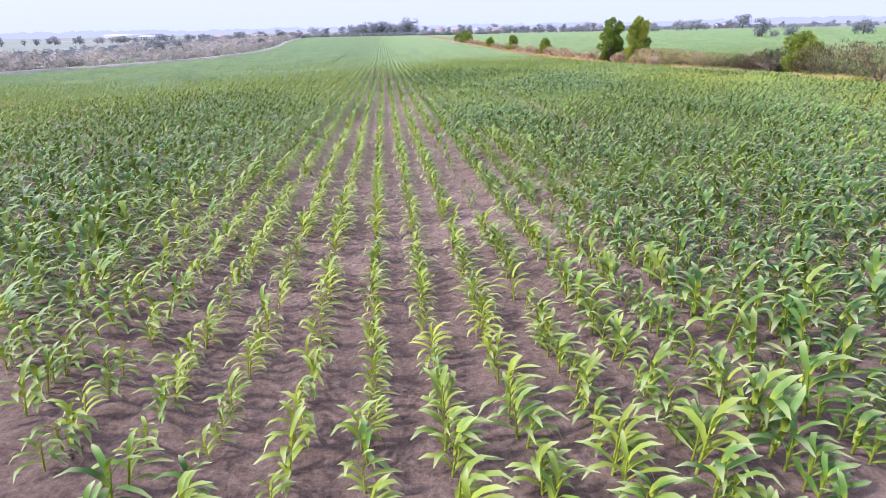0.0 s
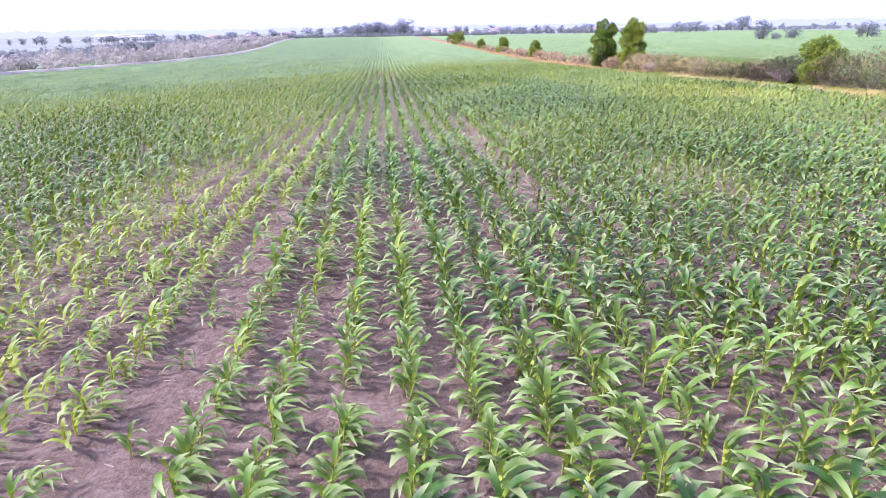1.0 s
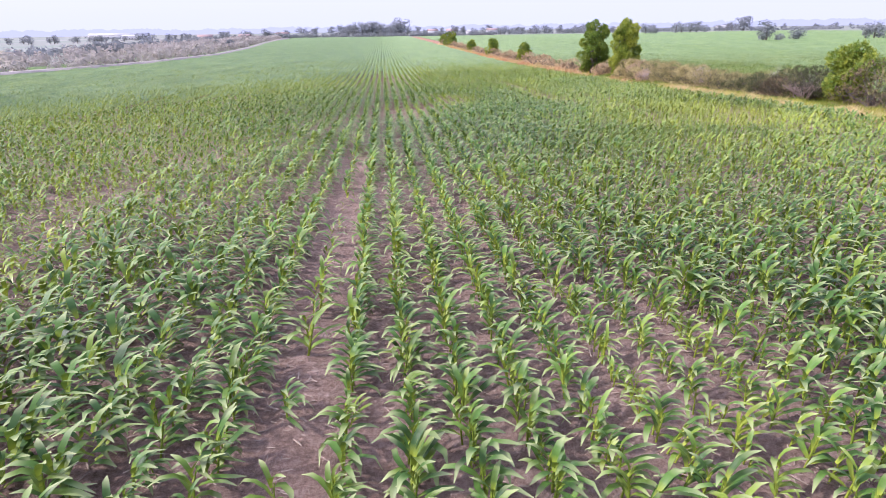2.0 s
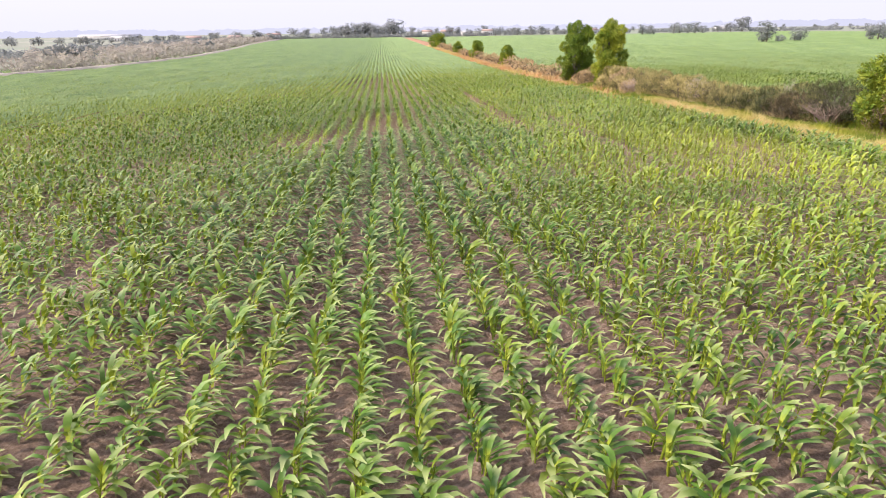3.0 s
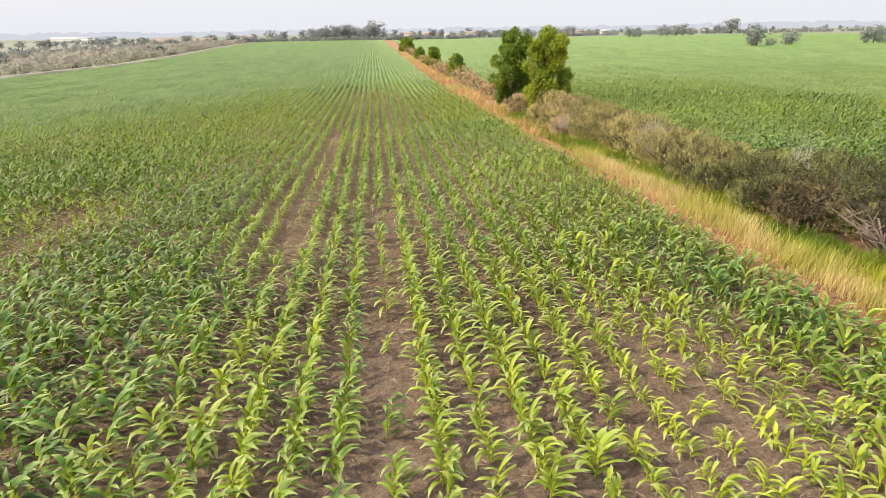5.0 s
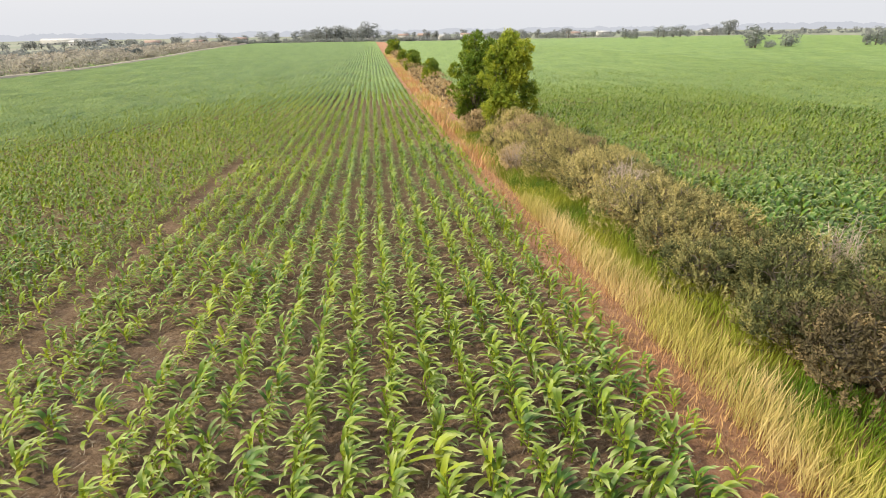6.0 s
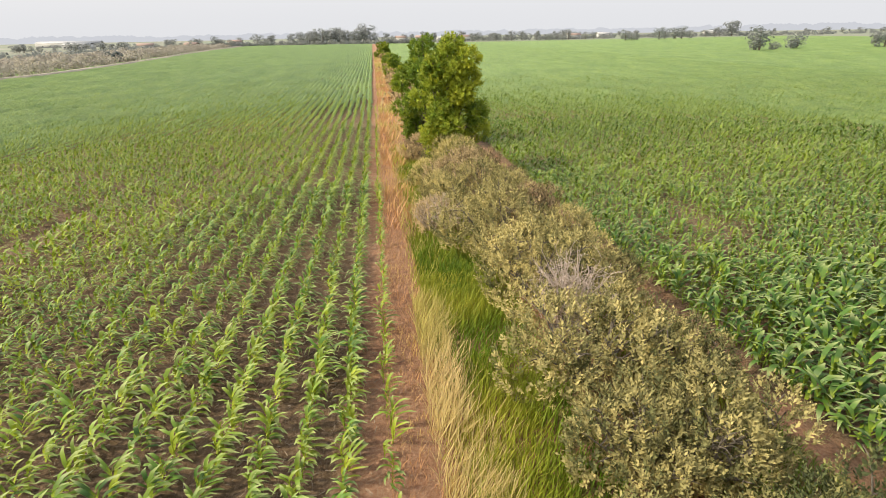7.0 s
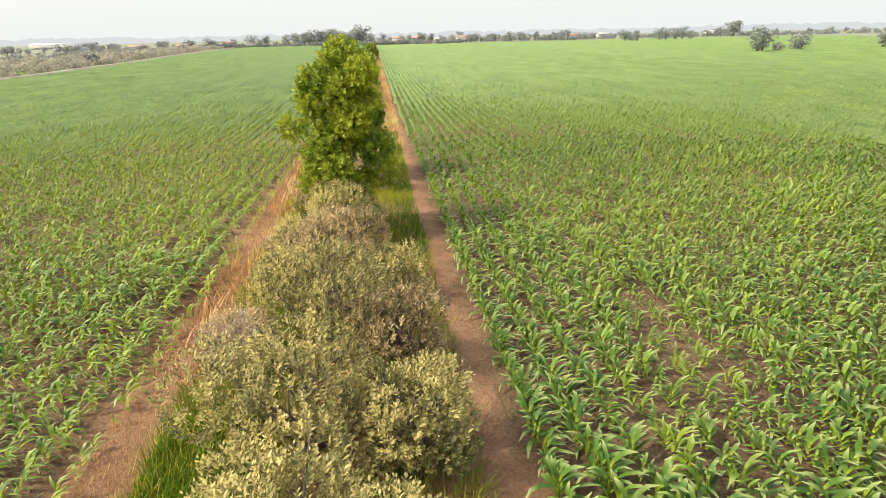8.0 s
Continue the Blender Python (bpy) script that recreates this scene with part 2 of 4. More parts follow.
def soil_material():
    """Tilled brown soil with clods and bleached fibres; between the fields it turns to bare red earth."""
    m, n, l, out = material("tilled_soil")
    fine, mid, big = clouds(n, l, 13.0, 8.0, 0.8), clouds(n, l, 2.6, 5.0), clouds(n, l, 0.16, 3.0)
    k = sums(n, l, "ADD", sums(n, l, "MULTIPLY", fine, 0.62), sums(n, l, "ADD", sums(n, l, "MULTIPLY", mid, 0.23), sums(n, l, "MULTIPLY", big, 0.2)))
    dry = ramp(n, [(0.40, (0.100, 0.064, 0.042)), (0.52, (0.268, 0.176, 0.122)), (0.66, (0.470, 0.355, 0.280))])
    red = ramp(n, [(0.40, (0.135, 0.058, 0.028)), (0.52, (0.335, 0.168, 0.090)), (0.66, (0.490, 0.295, 0.185))])
    l.new(k, dry.inputs[0])
    l.new(k, red.inputs[0])
    moist = ramp(n, [(0.40, (0.055, 0.032, 0.016)), (0.52, (0.165, 0.100, 0.050)), (0.66, (0.330, 0.220, 0.130))])
    l.new(k, moist.inputs[0])
    place = n.new("ShaderNodeSeparateXYZ")
    l.new(n.new("ShaderNodeNewGeometry").outputs["Position"], place.inputs[0])
    lower = sums(n, l, "ADD", sums(n, l, "MULTIPLY", sums(n, l, "SUBTRACT", place.outputs["Y"], 40.0), 0.04), sums(n, l, "SUBTRACT", clouds(n, l, 0.3, 3.0), 0.5), True)
    tilth = mixer(n, l, lower, dry.outputs[0], moist.outputs[0])
    x = sums(n, l, "ADD", place.outputs["X"], sums(n, l, "MULTIPLY", sums(n, l, "SUBTRACT", clouds(n, l, 1.1, 4.0), 0.5), 1.6))
    west = sums(n, l, "MULTIPLY", sums(n, l, "SUBTRACT", x, EDGE_L - 0.6), 1.8, True)
    east = sums(n, l, "MULTIPLY", sums(n, l, "SUBTRACT", EDGE_R + 0.1, x), 1.6, True)
    c = mixer(n, l, sums(n, l, "MULTIPLY", west, east), tilth, red.outputs[0])
    for stretch, turn in (((5.0, 0.6, 1), 0), ((0.7, 5.0, 1), 1)):
        streak = ramp(n, [(0.57, (0, 0, 0)), (0.66, (1, 1, 1))])
        l.new(clouds(n, l, 8.0, 3.0, 0.7, stretch), streak.inputs[0])
        c = mixer(n, l, sums(n, l, "MULTIPLY", streak.outputs[0], 0.30), c, (0.40, 0.32, 0.23))
    p = n.new("ShaderNodeBsdfPrincipled")
    l.new(c, p.inputs["Base Color"])
    p.inputs["Roughness"].default_value = 0.95
    bp = n.new("ShaderNodeBump")
    bp.inputs["Strength"].default_value, bp.inputs["Distance"].default_value = 1.0, 0.14
    l.new(sums(n, l, "ADD", fine, mid), bp.inputs["Height"])
    l.new(bp.outputs[0], p.inputs["Normal"])
    l.new(p.outputs[0], out.inputs["Surface"])
    return m


def country_material():
    """Open country: soil and weeds in broad patches."""
    m, n, l, out = material("open_country")
    c = ramp(n, [(0.30, (0.12, 0.16, 0.10)), (0.48, (0.21, 0.22, 0.17)), (0.56, (0.15, 0.20, 0.13)), (0.70, (0.28, 0.27, 0.23))])
    l.new(clouds(n, l, 0.006, 4.0, 0.6, (1, 0.35, 1)), c.inputs[0])
    k = mixer(n, l, sums(n, l, "MULTIPLY", clouds(n, l, 0.5, 6.0, 0.7), 0.4), c.outputs[0], (0.26, 0.24, 0.20))
    p = n.new("ShaderNodeBsdfPrincipled")
    l.new(k, p.inputs["Base Color"])
    p.inputs["Roughness"].default_value = 0.95
    l.new(p.outputs[0], out.inputs["Surface"])
    return m


SOIL = soil_material()
COUNTRY = country_material()
TRACK = plain("pale_track", (0.28, 0.25, 0.20), (0.42, 0.37, 0.31), 3, 0.95, 0.3)


# ---- mesh helpers ----
def mesh_of(name, verts, faces, mat, attrs=None, smooth=False):
    """A mesh from arrays: faces is (n, 3) or (n, 4); attrs are floats for each vertex."""
    me = bpy.data.meshes.new(name)
    verts, faces = np.asarray(verts, np.float32), np.asarray(faces, np.int32)
    k = faces.shape[1]
    me.vertices.add(len(verts))
    me.vertices.foreach_set("co", verts.ravel())
    me.loops.add(faces.size)
    me.loops.foreach_set("vertex_index", faces.ravel())
    me.polygons.add(len(faces))
    me.polygons.foreach_set("loop_start", np.arange(0, faces.size, k, dtype=np.int32))
    me.polygons.foreach_set("loop_total", np.full(len(faces), k, np.int32))
    if smooth:
        me.polygons.foreach_set("use_smooth", np.ones(len(faces), bool))
    for key, values in (attrs or {}).items():
        me.attributes.new(key, "FLOAT", "POINT").data.foreach_set("value", np.asarray(values, np.float32))
    me.materials.append(mat)
    me.update(calc_edges=True)
    return me


def part(name, me, parent, label="", m=None):
    ob = new(name, me)
    ob.parent = parent
    if m is not None:
        ob.matrix_basis = m
    return tagged(ob, label)


def joined(bits):
    """Several (verts, faces, *floats) as one."""
    vs, fs, at, k = [], [], None, 0
    for v, f, *a in bits:
        vs.append(v), fs.append(np.asarray(f) + k)
        k += len(v)
        at = [[q] for q in a] if at is None else [p + [q] for p, q in zip(at, a)]
    return (np.concatenate(vs), np.concatenate(fs), *[np.concatenate(q) for q in at or []])


def tube(points, radii, sides=5):
    """A tapered limb along points, as quads."""
    points = np.asarray(points, float)
    n = len(points)
    d = np.gradient(points, axis=0)
    d /= np.linalg.norm(d, axis=1, keepdims=True) + 1e-9
    ref = np.where(np.abs(d[:, 2:3]) > 0.9, [[1.0, 0, 0]], [[0, 0, 1.0]])
    a = np.cross(d, ref)
    a /= np.linalg.norm(a, axis=1, keepdims=True) + 1e-9
    b = np.cross(d, a)
    th = np.arange(sides) * 2 * math.pi / sides
    r = np.asarray(radii, float)[:, None, None]
    v = points[:, None] + r * (np.cos(th)[None, :, None] * a[:, None] + np.sin(th)[None, :, None] * b[:, None])
    f = [(i * sides + j, i * sides + (j + 1) % sides, (i + 1) * sides + (j + 1) % sides, (i + 1) * sides + j) for i in range(n - 1) for j in range(sides)]
    return v.reshape(-1, 3), np.array(f)


def scatter(bits, pos, turn, size, tint, lean=None):
    """Many copies of one (verts, faces, along) as one: at pos, turned about z, scaled (n, 3)."""
    v, f, along = bits
    c, s = np.cos(turn)[:, None], np.sin(turn)[:, None]
    x, y, z = (v[None, :, k] * size[:, k:k + 1] for k in range(3))
    out = np.stack([x * c - y * s, x * s + y * c, z], -1)
    if lean is not None:
        out[..., 0] += z * lean[:, :1]
        out[..., 1] += z * lean[:, 1:]
    out += pos[:, None]
    faces = f[None] + (np.arange(len(pos)) * len(v))[:, None, None]
    return out.reshape(-1, 3), faces.reshape(-1, f.shape[1]), np.tile(along, len(pos)), np.repeat(tint, len(v))


# ---- ground: one sheet to the horizon ----
def spaced(*runs):
    return np.unique(np.concatenate([np.linspace(a, b, max(2, round((b - a) / step) + 1)) for a, b, step in runs]).round(4))


def build_ground():
    xs = spaced((-4600, -400, 300), (-400, -100, 15), (-100, -12, 4), (-12, 48, 0.253), (48, 110, 2), (110, 460, 10), (460, 4600, 230))
    ys = spaced((-900, -20, 80), (-20, -6, 2), (-6, 112, 1.1), (112, 200, 4), (200, 700, 20), (700, 4800, 205))
    gx, gy = np.meshgrid(xs, ys)
    z = rise(gy)
    z = np.where(gy < -30, rise(-30), z)
    near = (gx > -12) & (gx < 48) & (gy > -6) & (gy < 112)
    tilled = near & ((gx < EDGE_L) | (gx > EDGE_R))
    z = z + np.where(tilled, 0.045 * np.cos(2 * math.pi * (gx - PHASE) / ROW), 0)
    z = z + np.where(near, 0.05 * (lattice(gx, gy, 11, 0.7) - 0.5) + 0.05 * (lattice(gx, gy, 12, 0.33) - 0.5), 0)
    ny, nx = gx.shape
    i = np.arange(ny * nx).reshape(ny, nx)
    f = np.stack([i[:-1, :-1], i[:-1, 1:], i[1:, 1:], i[1:, :-1]], -1).reshape(-1, 4)
    me = mesh_of("ground", np.stack([gx, gy, z], -1).reshape(-1, 3), f, SOIL, smooth=True)
    me.materials.append(COUNTRY)
    cx, cy = gx.ravel()[f].mean(1), gy.ravel()[f].mean(1)
    kind = np.full(len(f), 1, np.int32)
    inside = (cy > -60) & (cy < FIELD_END)
    kind[inside & (cx > west_edge(cy)) & (cx < 430)] = 0
    me.polygons.foreach_set("material_index", kind)
    tagged(new("ground", me), "reddish-brown tilled field soil running out to open country", "ground", kind="structure")


build_ground()


def strip(name, line, half, mat, lift, label, step=2.0, wob=0.3):
    """A low, ragged earth strip along a line of (x, y)."""
    line = np.asarray(line, float)
    d = np.r_[0, np.cumsum(np.linalg.norm(np.diff(line, axis=0), axis=1))]
    s = np.arange(0, d[-1], step)
    x, y = np.interp(s, d, line[:, 0]), np.interp(s, d, line[:, 1])
    rows = []
    for k, w in enumerate((-1, -0.5, 0.5, 1)):
        off = half * w + wob * (lattice(s, s * 0 + k, 31 + k, 3.0) - 0.5) * (abs(w) == 1)
        rows.append(np.stack([x + off, y, rise(y) + (lift + 0.03 * lattice(s, s * 0 + k, 37, 1.0) if abs(w) < 1 else -0.06)], -1))
    v = np.stack(rows, 1).reshape(-1, 3)
    i = np.arange(len(s) * 4).reshape(-1, 4)
    f = np.stack([i[:-1, :-1], i[:-1, 1:], i[1:, 1:], i[1:, :-1]], -1).reshape(-1, 4)
    tagged(new(name, mesh_of(name, v, f, mat, smooth=True)), label, "track", kind="structure")


strip("footpath", [(40.6, 20), (40.6, 300)], 0.52, SOIL, 0.035, "bare reddish earth path between hedgerow and tall maize", 0.7)
WEST = [(float(west_edge(y)) - 2.0, float(y)) for y in range(60, 700, 20)]
strip("field_bank", WEST, 1.3, TRACK, 0.95, "pale dusty bank along the field's rim", 4.0, 0.8)


# ---- maize ----
def blade(length, width, start, droop, segs, fold, az, z0, twist=0.0):
    """A maize leaf: rises from the stalk at z0 and arches over. start, droop: degrees from upright at base and tip."""
    s = np.linspace(0, 1, segs + 1)
    a = np.radians(start + (droop - start) * s ** 1.25)
    step = length / segs
    half = (a[:-1] + a[1:]) / 2
    r = np.r_[0, np.cumsum(np.sin(half) * step)]
    z = z0 + np.r_[0, np.cumsum(np.cos(half) * step)]
    w = width * np.interp(s, (0, 0.15, 0.45, 0.75, 0.92, 1), (0.50, 0.80, 1.0, 0.86, 0.5, 0.12)) / 2
    bend = az + twist * s
    c, q = np.cos(bend), np.sin(bend)
    mid = np.stack([r * c, r * q, z], -1)
    side = np.stack([-q, c, 0 * c], -1)
    up = np.stack([-np.cos(a) * c, -np.cos(a) * q, np.sin(a)], -1)
    left, right = mid + w[:, None] * (side + fold * up), mid + w[:, None] * (-side + fold * up)
    if fold:
        v = np.stack([left, mid, right], 1).reshape(-1, 3)
        f = [(i * 3 + j, i * 3 + j + 1, i * 3 + j + 4, i * 3 + j + 3) for i in range(segs) for j in (0, 1)]
        return v, np.array(f), np.repeat(s, 3)
    v = np.stack([left, right], 1).reshape(-1, 3)
    f = [(i * 2, i * 2 + 1, i * 2 + 3, i * 2 + 2) for i in range(segs)]
    return v, np.array(f), np.repeat(s, 2)


def maize_leaves(seed, count, segs, fold, wide=1.0, hang=1.0):
    """The leaves of one plant, two-ranked and combed over by a wind from the west."""
    r = random.Random(seed)
    plane = r.uniform(-1.2, 1.2)
    out = []
    for k in range(count):
        g = k / max(1, count - 1)
        az = plane + (0.0 if k % 2 == 0 else math.pi) + r.uniform(-0.7, 0.7)
        az = math.atan2(math.sin(az), math.cos(az) + 0.38)
        length = (0.29 + 0.22 * math.sin(math.pi * (0.2 + 0.7 * g))) * r.uniform(0.8, 1.15)
        start = (44 - 34 * g) * r.uniform(0.7, 1.2)
        droop = start + (r.uniform(88, 155) - 34 * g ** 2) * hang
        out.append(blade(length, 0.074 * wide * r.uniform(0.8, 1.2), start, droop, segs, fold, az, 0.05 + 0.34 * g, -0.95 * math.sin(az) + r.uniform(-0.3, 0.3)))
    return out


def maize_stalk(seed):
    r = random.Random(seed)
    k = r.uniform(-0.03, 0.05)
    v, f = tube([(0, 0, -0.06), (k * 0.3, 0, 0.15), (k, 0, 0.42)], [0.017, 0.014, 0.007], 4)
    return v, f, np.full(len(v), 0.12)


LODS = [[joined(maize_leaves(10 + k, 7, 4, 0.30) + [maize_stalk(k)]) for k in range(7)],
        [joined(maize_leaves(30 + k, 7, 3, 0.0, 1.1)) for k in range(6)],
        [joined(maize_leaves(50 + k, 6, 2, 0.0, 1.2, 0.9)) for k in range(5)],
        [joined(maize_leaves(70 + k, 5, 1, 0.0, 1.55, 0.6)) for k in range(5)]]

RIDE_X, RIDE_Y = np.linspace(-3.0, 38.8, 32), np.linspace(-6.3, 67.0, 32)


def reach(x, y):
    """How near the ride comes to a spot while it lies ahead."""
    best = np.full(len(x), 1e9)
    for a, b in zip(RIDE_X, RIDE_Y):
        dx, dy = x - a, y - b
        d = np.hypot(dx, dy)
        ang = np.degrees(np.arctan2(dx, dy))
        best = np.where((ang > -36) & (ang < 47) & (d > 3.5) & (d < best), d, best)
    return best


def sow(x0, x1, y0, y1, gap, seed, phase):
    """Stations of the plants: rows along y, uneven spacing, gaps where the crop failed."""
    r = np.random.default_rng(seed)
    k = np.arange(math.ceil((x0 - phase) / ROW), math.floor((x1 - phase) / ROW) + 1)
    per = int((y1 - y0) / gap)
    x = np.repeat(phase + k * ROW, per)
    y = y0 + (np.tile(np.arange(per), len(k)) + r.uniform(-0.3, 0.3, per * len(k)) + np.repeat(r.random(len(k)), per)) * gap
    x = x + r.normal(0, 0.035, len(x)) + 0.06 * (lattice(x * 7, y, 21, 5.0) - 0.5)
    thin = thinness(x, y)
    keep = r.random(len(x)) > np.clip(thin * 0.38, 0.04, 0.9)
    for gx, a, b in GAPS:
        keep &= ~((np.abs(x - gx) < 0.42) & (y > a) & (y < b) & (r.random(len(x)) < 0.7))
    return x[keep], y[keep], thin[keep]


def crop(x0, x1, y0, y1, gap, seed, tall, phase=PHASE, yellow=0.0):
    """x, y, size, tint and reach of every plant in a stretch of field."""
    x, y, thin = sow(x0, x1, y0, y1, gap, seed, phase)
    d = reach(x, y)
    ok = d < 72 + 44 * np.random.default_rng(seed + 2).random(len(x))
    x, y, thin, d = x[ok], y[ok], thin[ok], d[ok]
    r = np.random.default_rng(seed + 1)
    size = tall * (1.22 + 0.36 * lattice(x, y, 41, 5.0) - 0.08 * patch(x, y, 27.5, 68, 7, 11)) * (1 - 0.45 * thin) * r.triangular(0.45, 1.08, 1.35, len(x))
    rich = richness(x, y) * (1 - np.clip(2.5 * thin, 0, 1))
    size *= 1 + 0.16 * rich
    tint = np.clip(0.06 + yellow - 0.16 * rich + 0.75 * paleness(x, y) + 0.30 * thin + r.normal(0, 0.16, len(x)), 0, 0.95)
    return x, y, size, tint, d


def lay(name, label, sets, lo, hi, lod, thinout=1.0, seed=0, skip=None, mat=MAIZE):
    """One stand of maize between two reaches, as real leaves joined."""
    r = np.random.default_rng(seed)
    bits = []
    for x, y, size, tint, d in sets:
        ok = (d >= lo) & (d < hi) & (r.random(len(x)) < thinout)
        if skip is not None:
            ok &= ~skip(x, y, d)
        x, y, size, tint = x[ok], y[ok], size[ok], tint[ok]
        # far plants paler: glancing light on upper leaves, put into the tint
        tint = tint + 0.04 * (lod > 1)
        pick = r.integers(0, len(LODS[lod]), len(x))
        for k, tpl in enumerate(LODS[lod]):
            s = pick == k
            n = int(s.sum())
            if not n:
                continue
            pos = np.stack([x[s], y[s], rise(y[s]) + 0.03], -1)
            sc = np.stack([size[s] * r.uniform(0.9, 1.15, n), size[s] * r.uniform(0.9, 1.15, n), size[s]], -1)
            bits.append(scatter(tpl, pos, r.normal(0, 0.7, n), sc, tint[s], np.stack([r.normal(0.06, 0.10, n), r.normal(0, 0.09, n)], -1)))
    if not bits:
        return None
    v, f, along, tint = joined(bits)
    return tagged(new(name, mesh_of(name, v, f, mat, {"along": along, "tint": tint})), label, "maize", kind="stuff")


WESTFIELD = [crop(-75, EDGE_L, -5, 190, 0.195, 100, 0.62)]
STRAY = crop(33.1, 33.5, 30, 130, 0.40, 150, 0.50, 33.31, 0.20)
WESTFIELD.append(STRAY)
EASTFIELD = [crop(EDGE_R, 140, 30, 190, 0.18, 200, 0.70, EDGE_R + 0.15, -0.02)]


def single(x, y, d):
    """The plants stood as things of their own: those the ride passes closest."""
    return (d < 7.4) & (((y > 6.8) & (y < 9.6)) | ((y > 38.5) & (y < 41)) | ((y > 72.5) & (y < 75.2)))


def parted(sets, seed):
    """The same plants in two lots: the ordinary ones and the lush, deep green ones."""
    r = np.random.default_rng(seed)
    rest, lush_ones = [], []
    for x, y, size, tint, d in sets:
        deep = richness(x, y) * (1 - np.clip(2.5 * thinness(x, y), 0, 1)) > 0.2 + 0.5 * r.random(len(x))
        for lot, k in ((rest, ~deep), (lush_ones, deep)):
            lot.append((x[k], y[k], size[k], tint[k], d[k]))
    return rest, lush_ones


REST, LUSH = parted(WESTFIELD, 17)
for lo, hi, lod, share, rest_label, lush_label in [
        (0, 8.6, 0, 1.0, "young green maize plants in rows on reddish soil", "lush deep green maize plants in rows"),
        (8.6, 22, 1, 1.0, "young maize in rows, leaves combed by wind", "lush deep green maize, leaves combed by wind"),
        (22, 46, 2, 0.85, "dense green maize rows farther across the field", "deep green maize rows farther across the field"),
        (46, 146, 3, 0.80, "dense green maize rows far across the field", "deep green maize rows far across the field")]:
    lay("maize_stand", rest_label, REST, lo, hi, lod, share, 1 + lod, single if lod == 0 else None)
    lay("maize_stand", lush_label, LUSH, lo, hi, lod, share, 11 + lod, single if lod == 0 else None, MAIZE_LUSH)
lay("maize_stand", "tall bluish-green maize beside the earth path", EASTFIELD, 0, 8.8, 0, seed=4, skip=single, mat=MAIZE_TALL)
lay("maize_stand", "tall dense maize beyond the hedgerow", EASTFIELD, 8.8, 22, 1, seed=5, mat=MAIZE_TALL)
lay("maize_stand", "dense maize across the eastern field", EASTFIELD, 22, 46, 2, 0.85, seed=6, mat=MAIZE_TALL)
lay("maize_stand", "dense maize far across the eastern field", EASTFIELD, 46, 146, 3, 0.80, seed=8, mat=MAIZE_TALL)


def ribbons(name, label, rows, tall, seed):
    """Far rows: each a ragged ridge of leaves. rows: (x, y0, y1, step, half width)."""
    r = np.random.default_rng(seed)
    bits = []
    for x, y0, y1, step, half in rows:
        n = int((y1 - y0) / step) + 2
        y = y0 + np.arange(n) * step + r.uniform(-0.3, 0.3, n) * step
        h = tall * (0.72 + 0.5 * lattice(x + y * 0, y, 41, 5.0)) * r.uniform(0.72, 1.15, n)
        fade = np.clip(0.20 + (y - y0) / 36.0, 0, 1)
        h, half = h * fade, half * fade
        cx = x + r.normal(0, 0.10, n)
        g = rise(y)
        v = np.stack([np.stack([cx - half * r.uniform(0.85, 1.1, n), y, g + h * r.uniform(0.25, 0.5, n)], -1),
                      np.stack([cx, y, g + h], -1),
                      np.stack([cx + half * r.uniform(0.85, 1.1, n), y, g + h * r.uniform(0.25, 0.5, n)], -1)], 1).reshape(-1, 3)
        i = np.arange(n * 3).reshape(n, 3)
        f = np.stack([i[:-1, :-1], i[:-1, 1:], i[1:, 1:], i[1:, :-1]], -1).reshape(-1, 4)
        t = np.clip(0.10 + 0.6 * paleness(cx, y) + r.normal(0, 0.10, n), 0, 1)
        bits.append((v, f, np.repeat(t, 3)))
    v, f, t = joined(bits)
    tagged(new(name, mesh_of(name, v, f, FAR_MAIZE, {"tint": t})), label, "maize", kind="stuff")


def far_start(x):
    """Where the single plants of a row end and the far ridge begins."""
    ys = np.arange(0.0, 171.0, 1.0)
    d = reach(np.full(len(ys), x), ys)
    ok = np.where(d < 46)[0]
    return float(ys[ok[-1]]) if len(ok) else (67.0 + 0.6 * max(0.0, x - 67.0) if x > 38 else 40.0)


rows = []
for k in range(int((EDGE_L + 92) / ROW)):
    x = PHASE + (45 - k) * ROW
    y0 = far_start(x) + 5 * rng.random() if x > -62 else 60.0
    ends = [y for y in np.arange(y0, FIELD_END, 8.0) if west_edge(y) + 1.0 < x]
    if abs(x + 13.9) < 0.4:                           # a furrow left unsown
        ends = [y for y in ends if y > 180]
    if ends:
        rows.append((x, ends[0], min(ends[-1] + 8, FIELD_END), 2.4 if x > -30 else 3.2, 0.37))
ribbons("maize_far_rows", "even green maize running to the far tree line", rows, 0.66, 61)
rows = []
x = EDGE_R + 0.15
while x < 425:
    wide = ROW if x < 120 else 2 * ROW
    rows.append((x, max(far_start(x) + 9 * rng.random() if x < 139 else 40.0, x * 0.75 - 30), FIELD_END - 25, 2.4 if x < 120 else 5.0, 0.5 * wide))
    x += wide
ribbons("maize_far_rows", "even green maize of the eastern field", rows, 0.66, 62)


def near_start(x):
    """Where a row first comes into the view of the ride."""
    ys = np.arange(-20.0, 171.0, 1.0)
    seen = np.zeros(len(ys), bool)
    for a, b in zip(RIDE_X, RIDE_Y):
        ang = np.degrees(np.arctan2(x - a, ys - b))
        seen |= (ang > -38.5) & (ang < 52)
    ok = np.where(seen)[0]
    return float(ys[ok[0]]) if len(ok) else 60.0


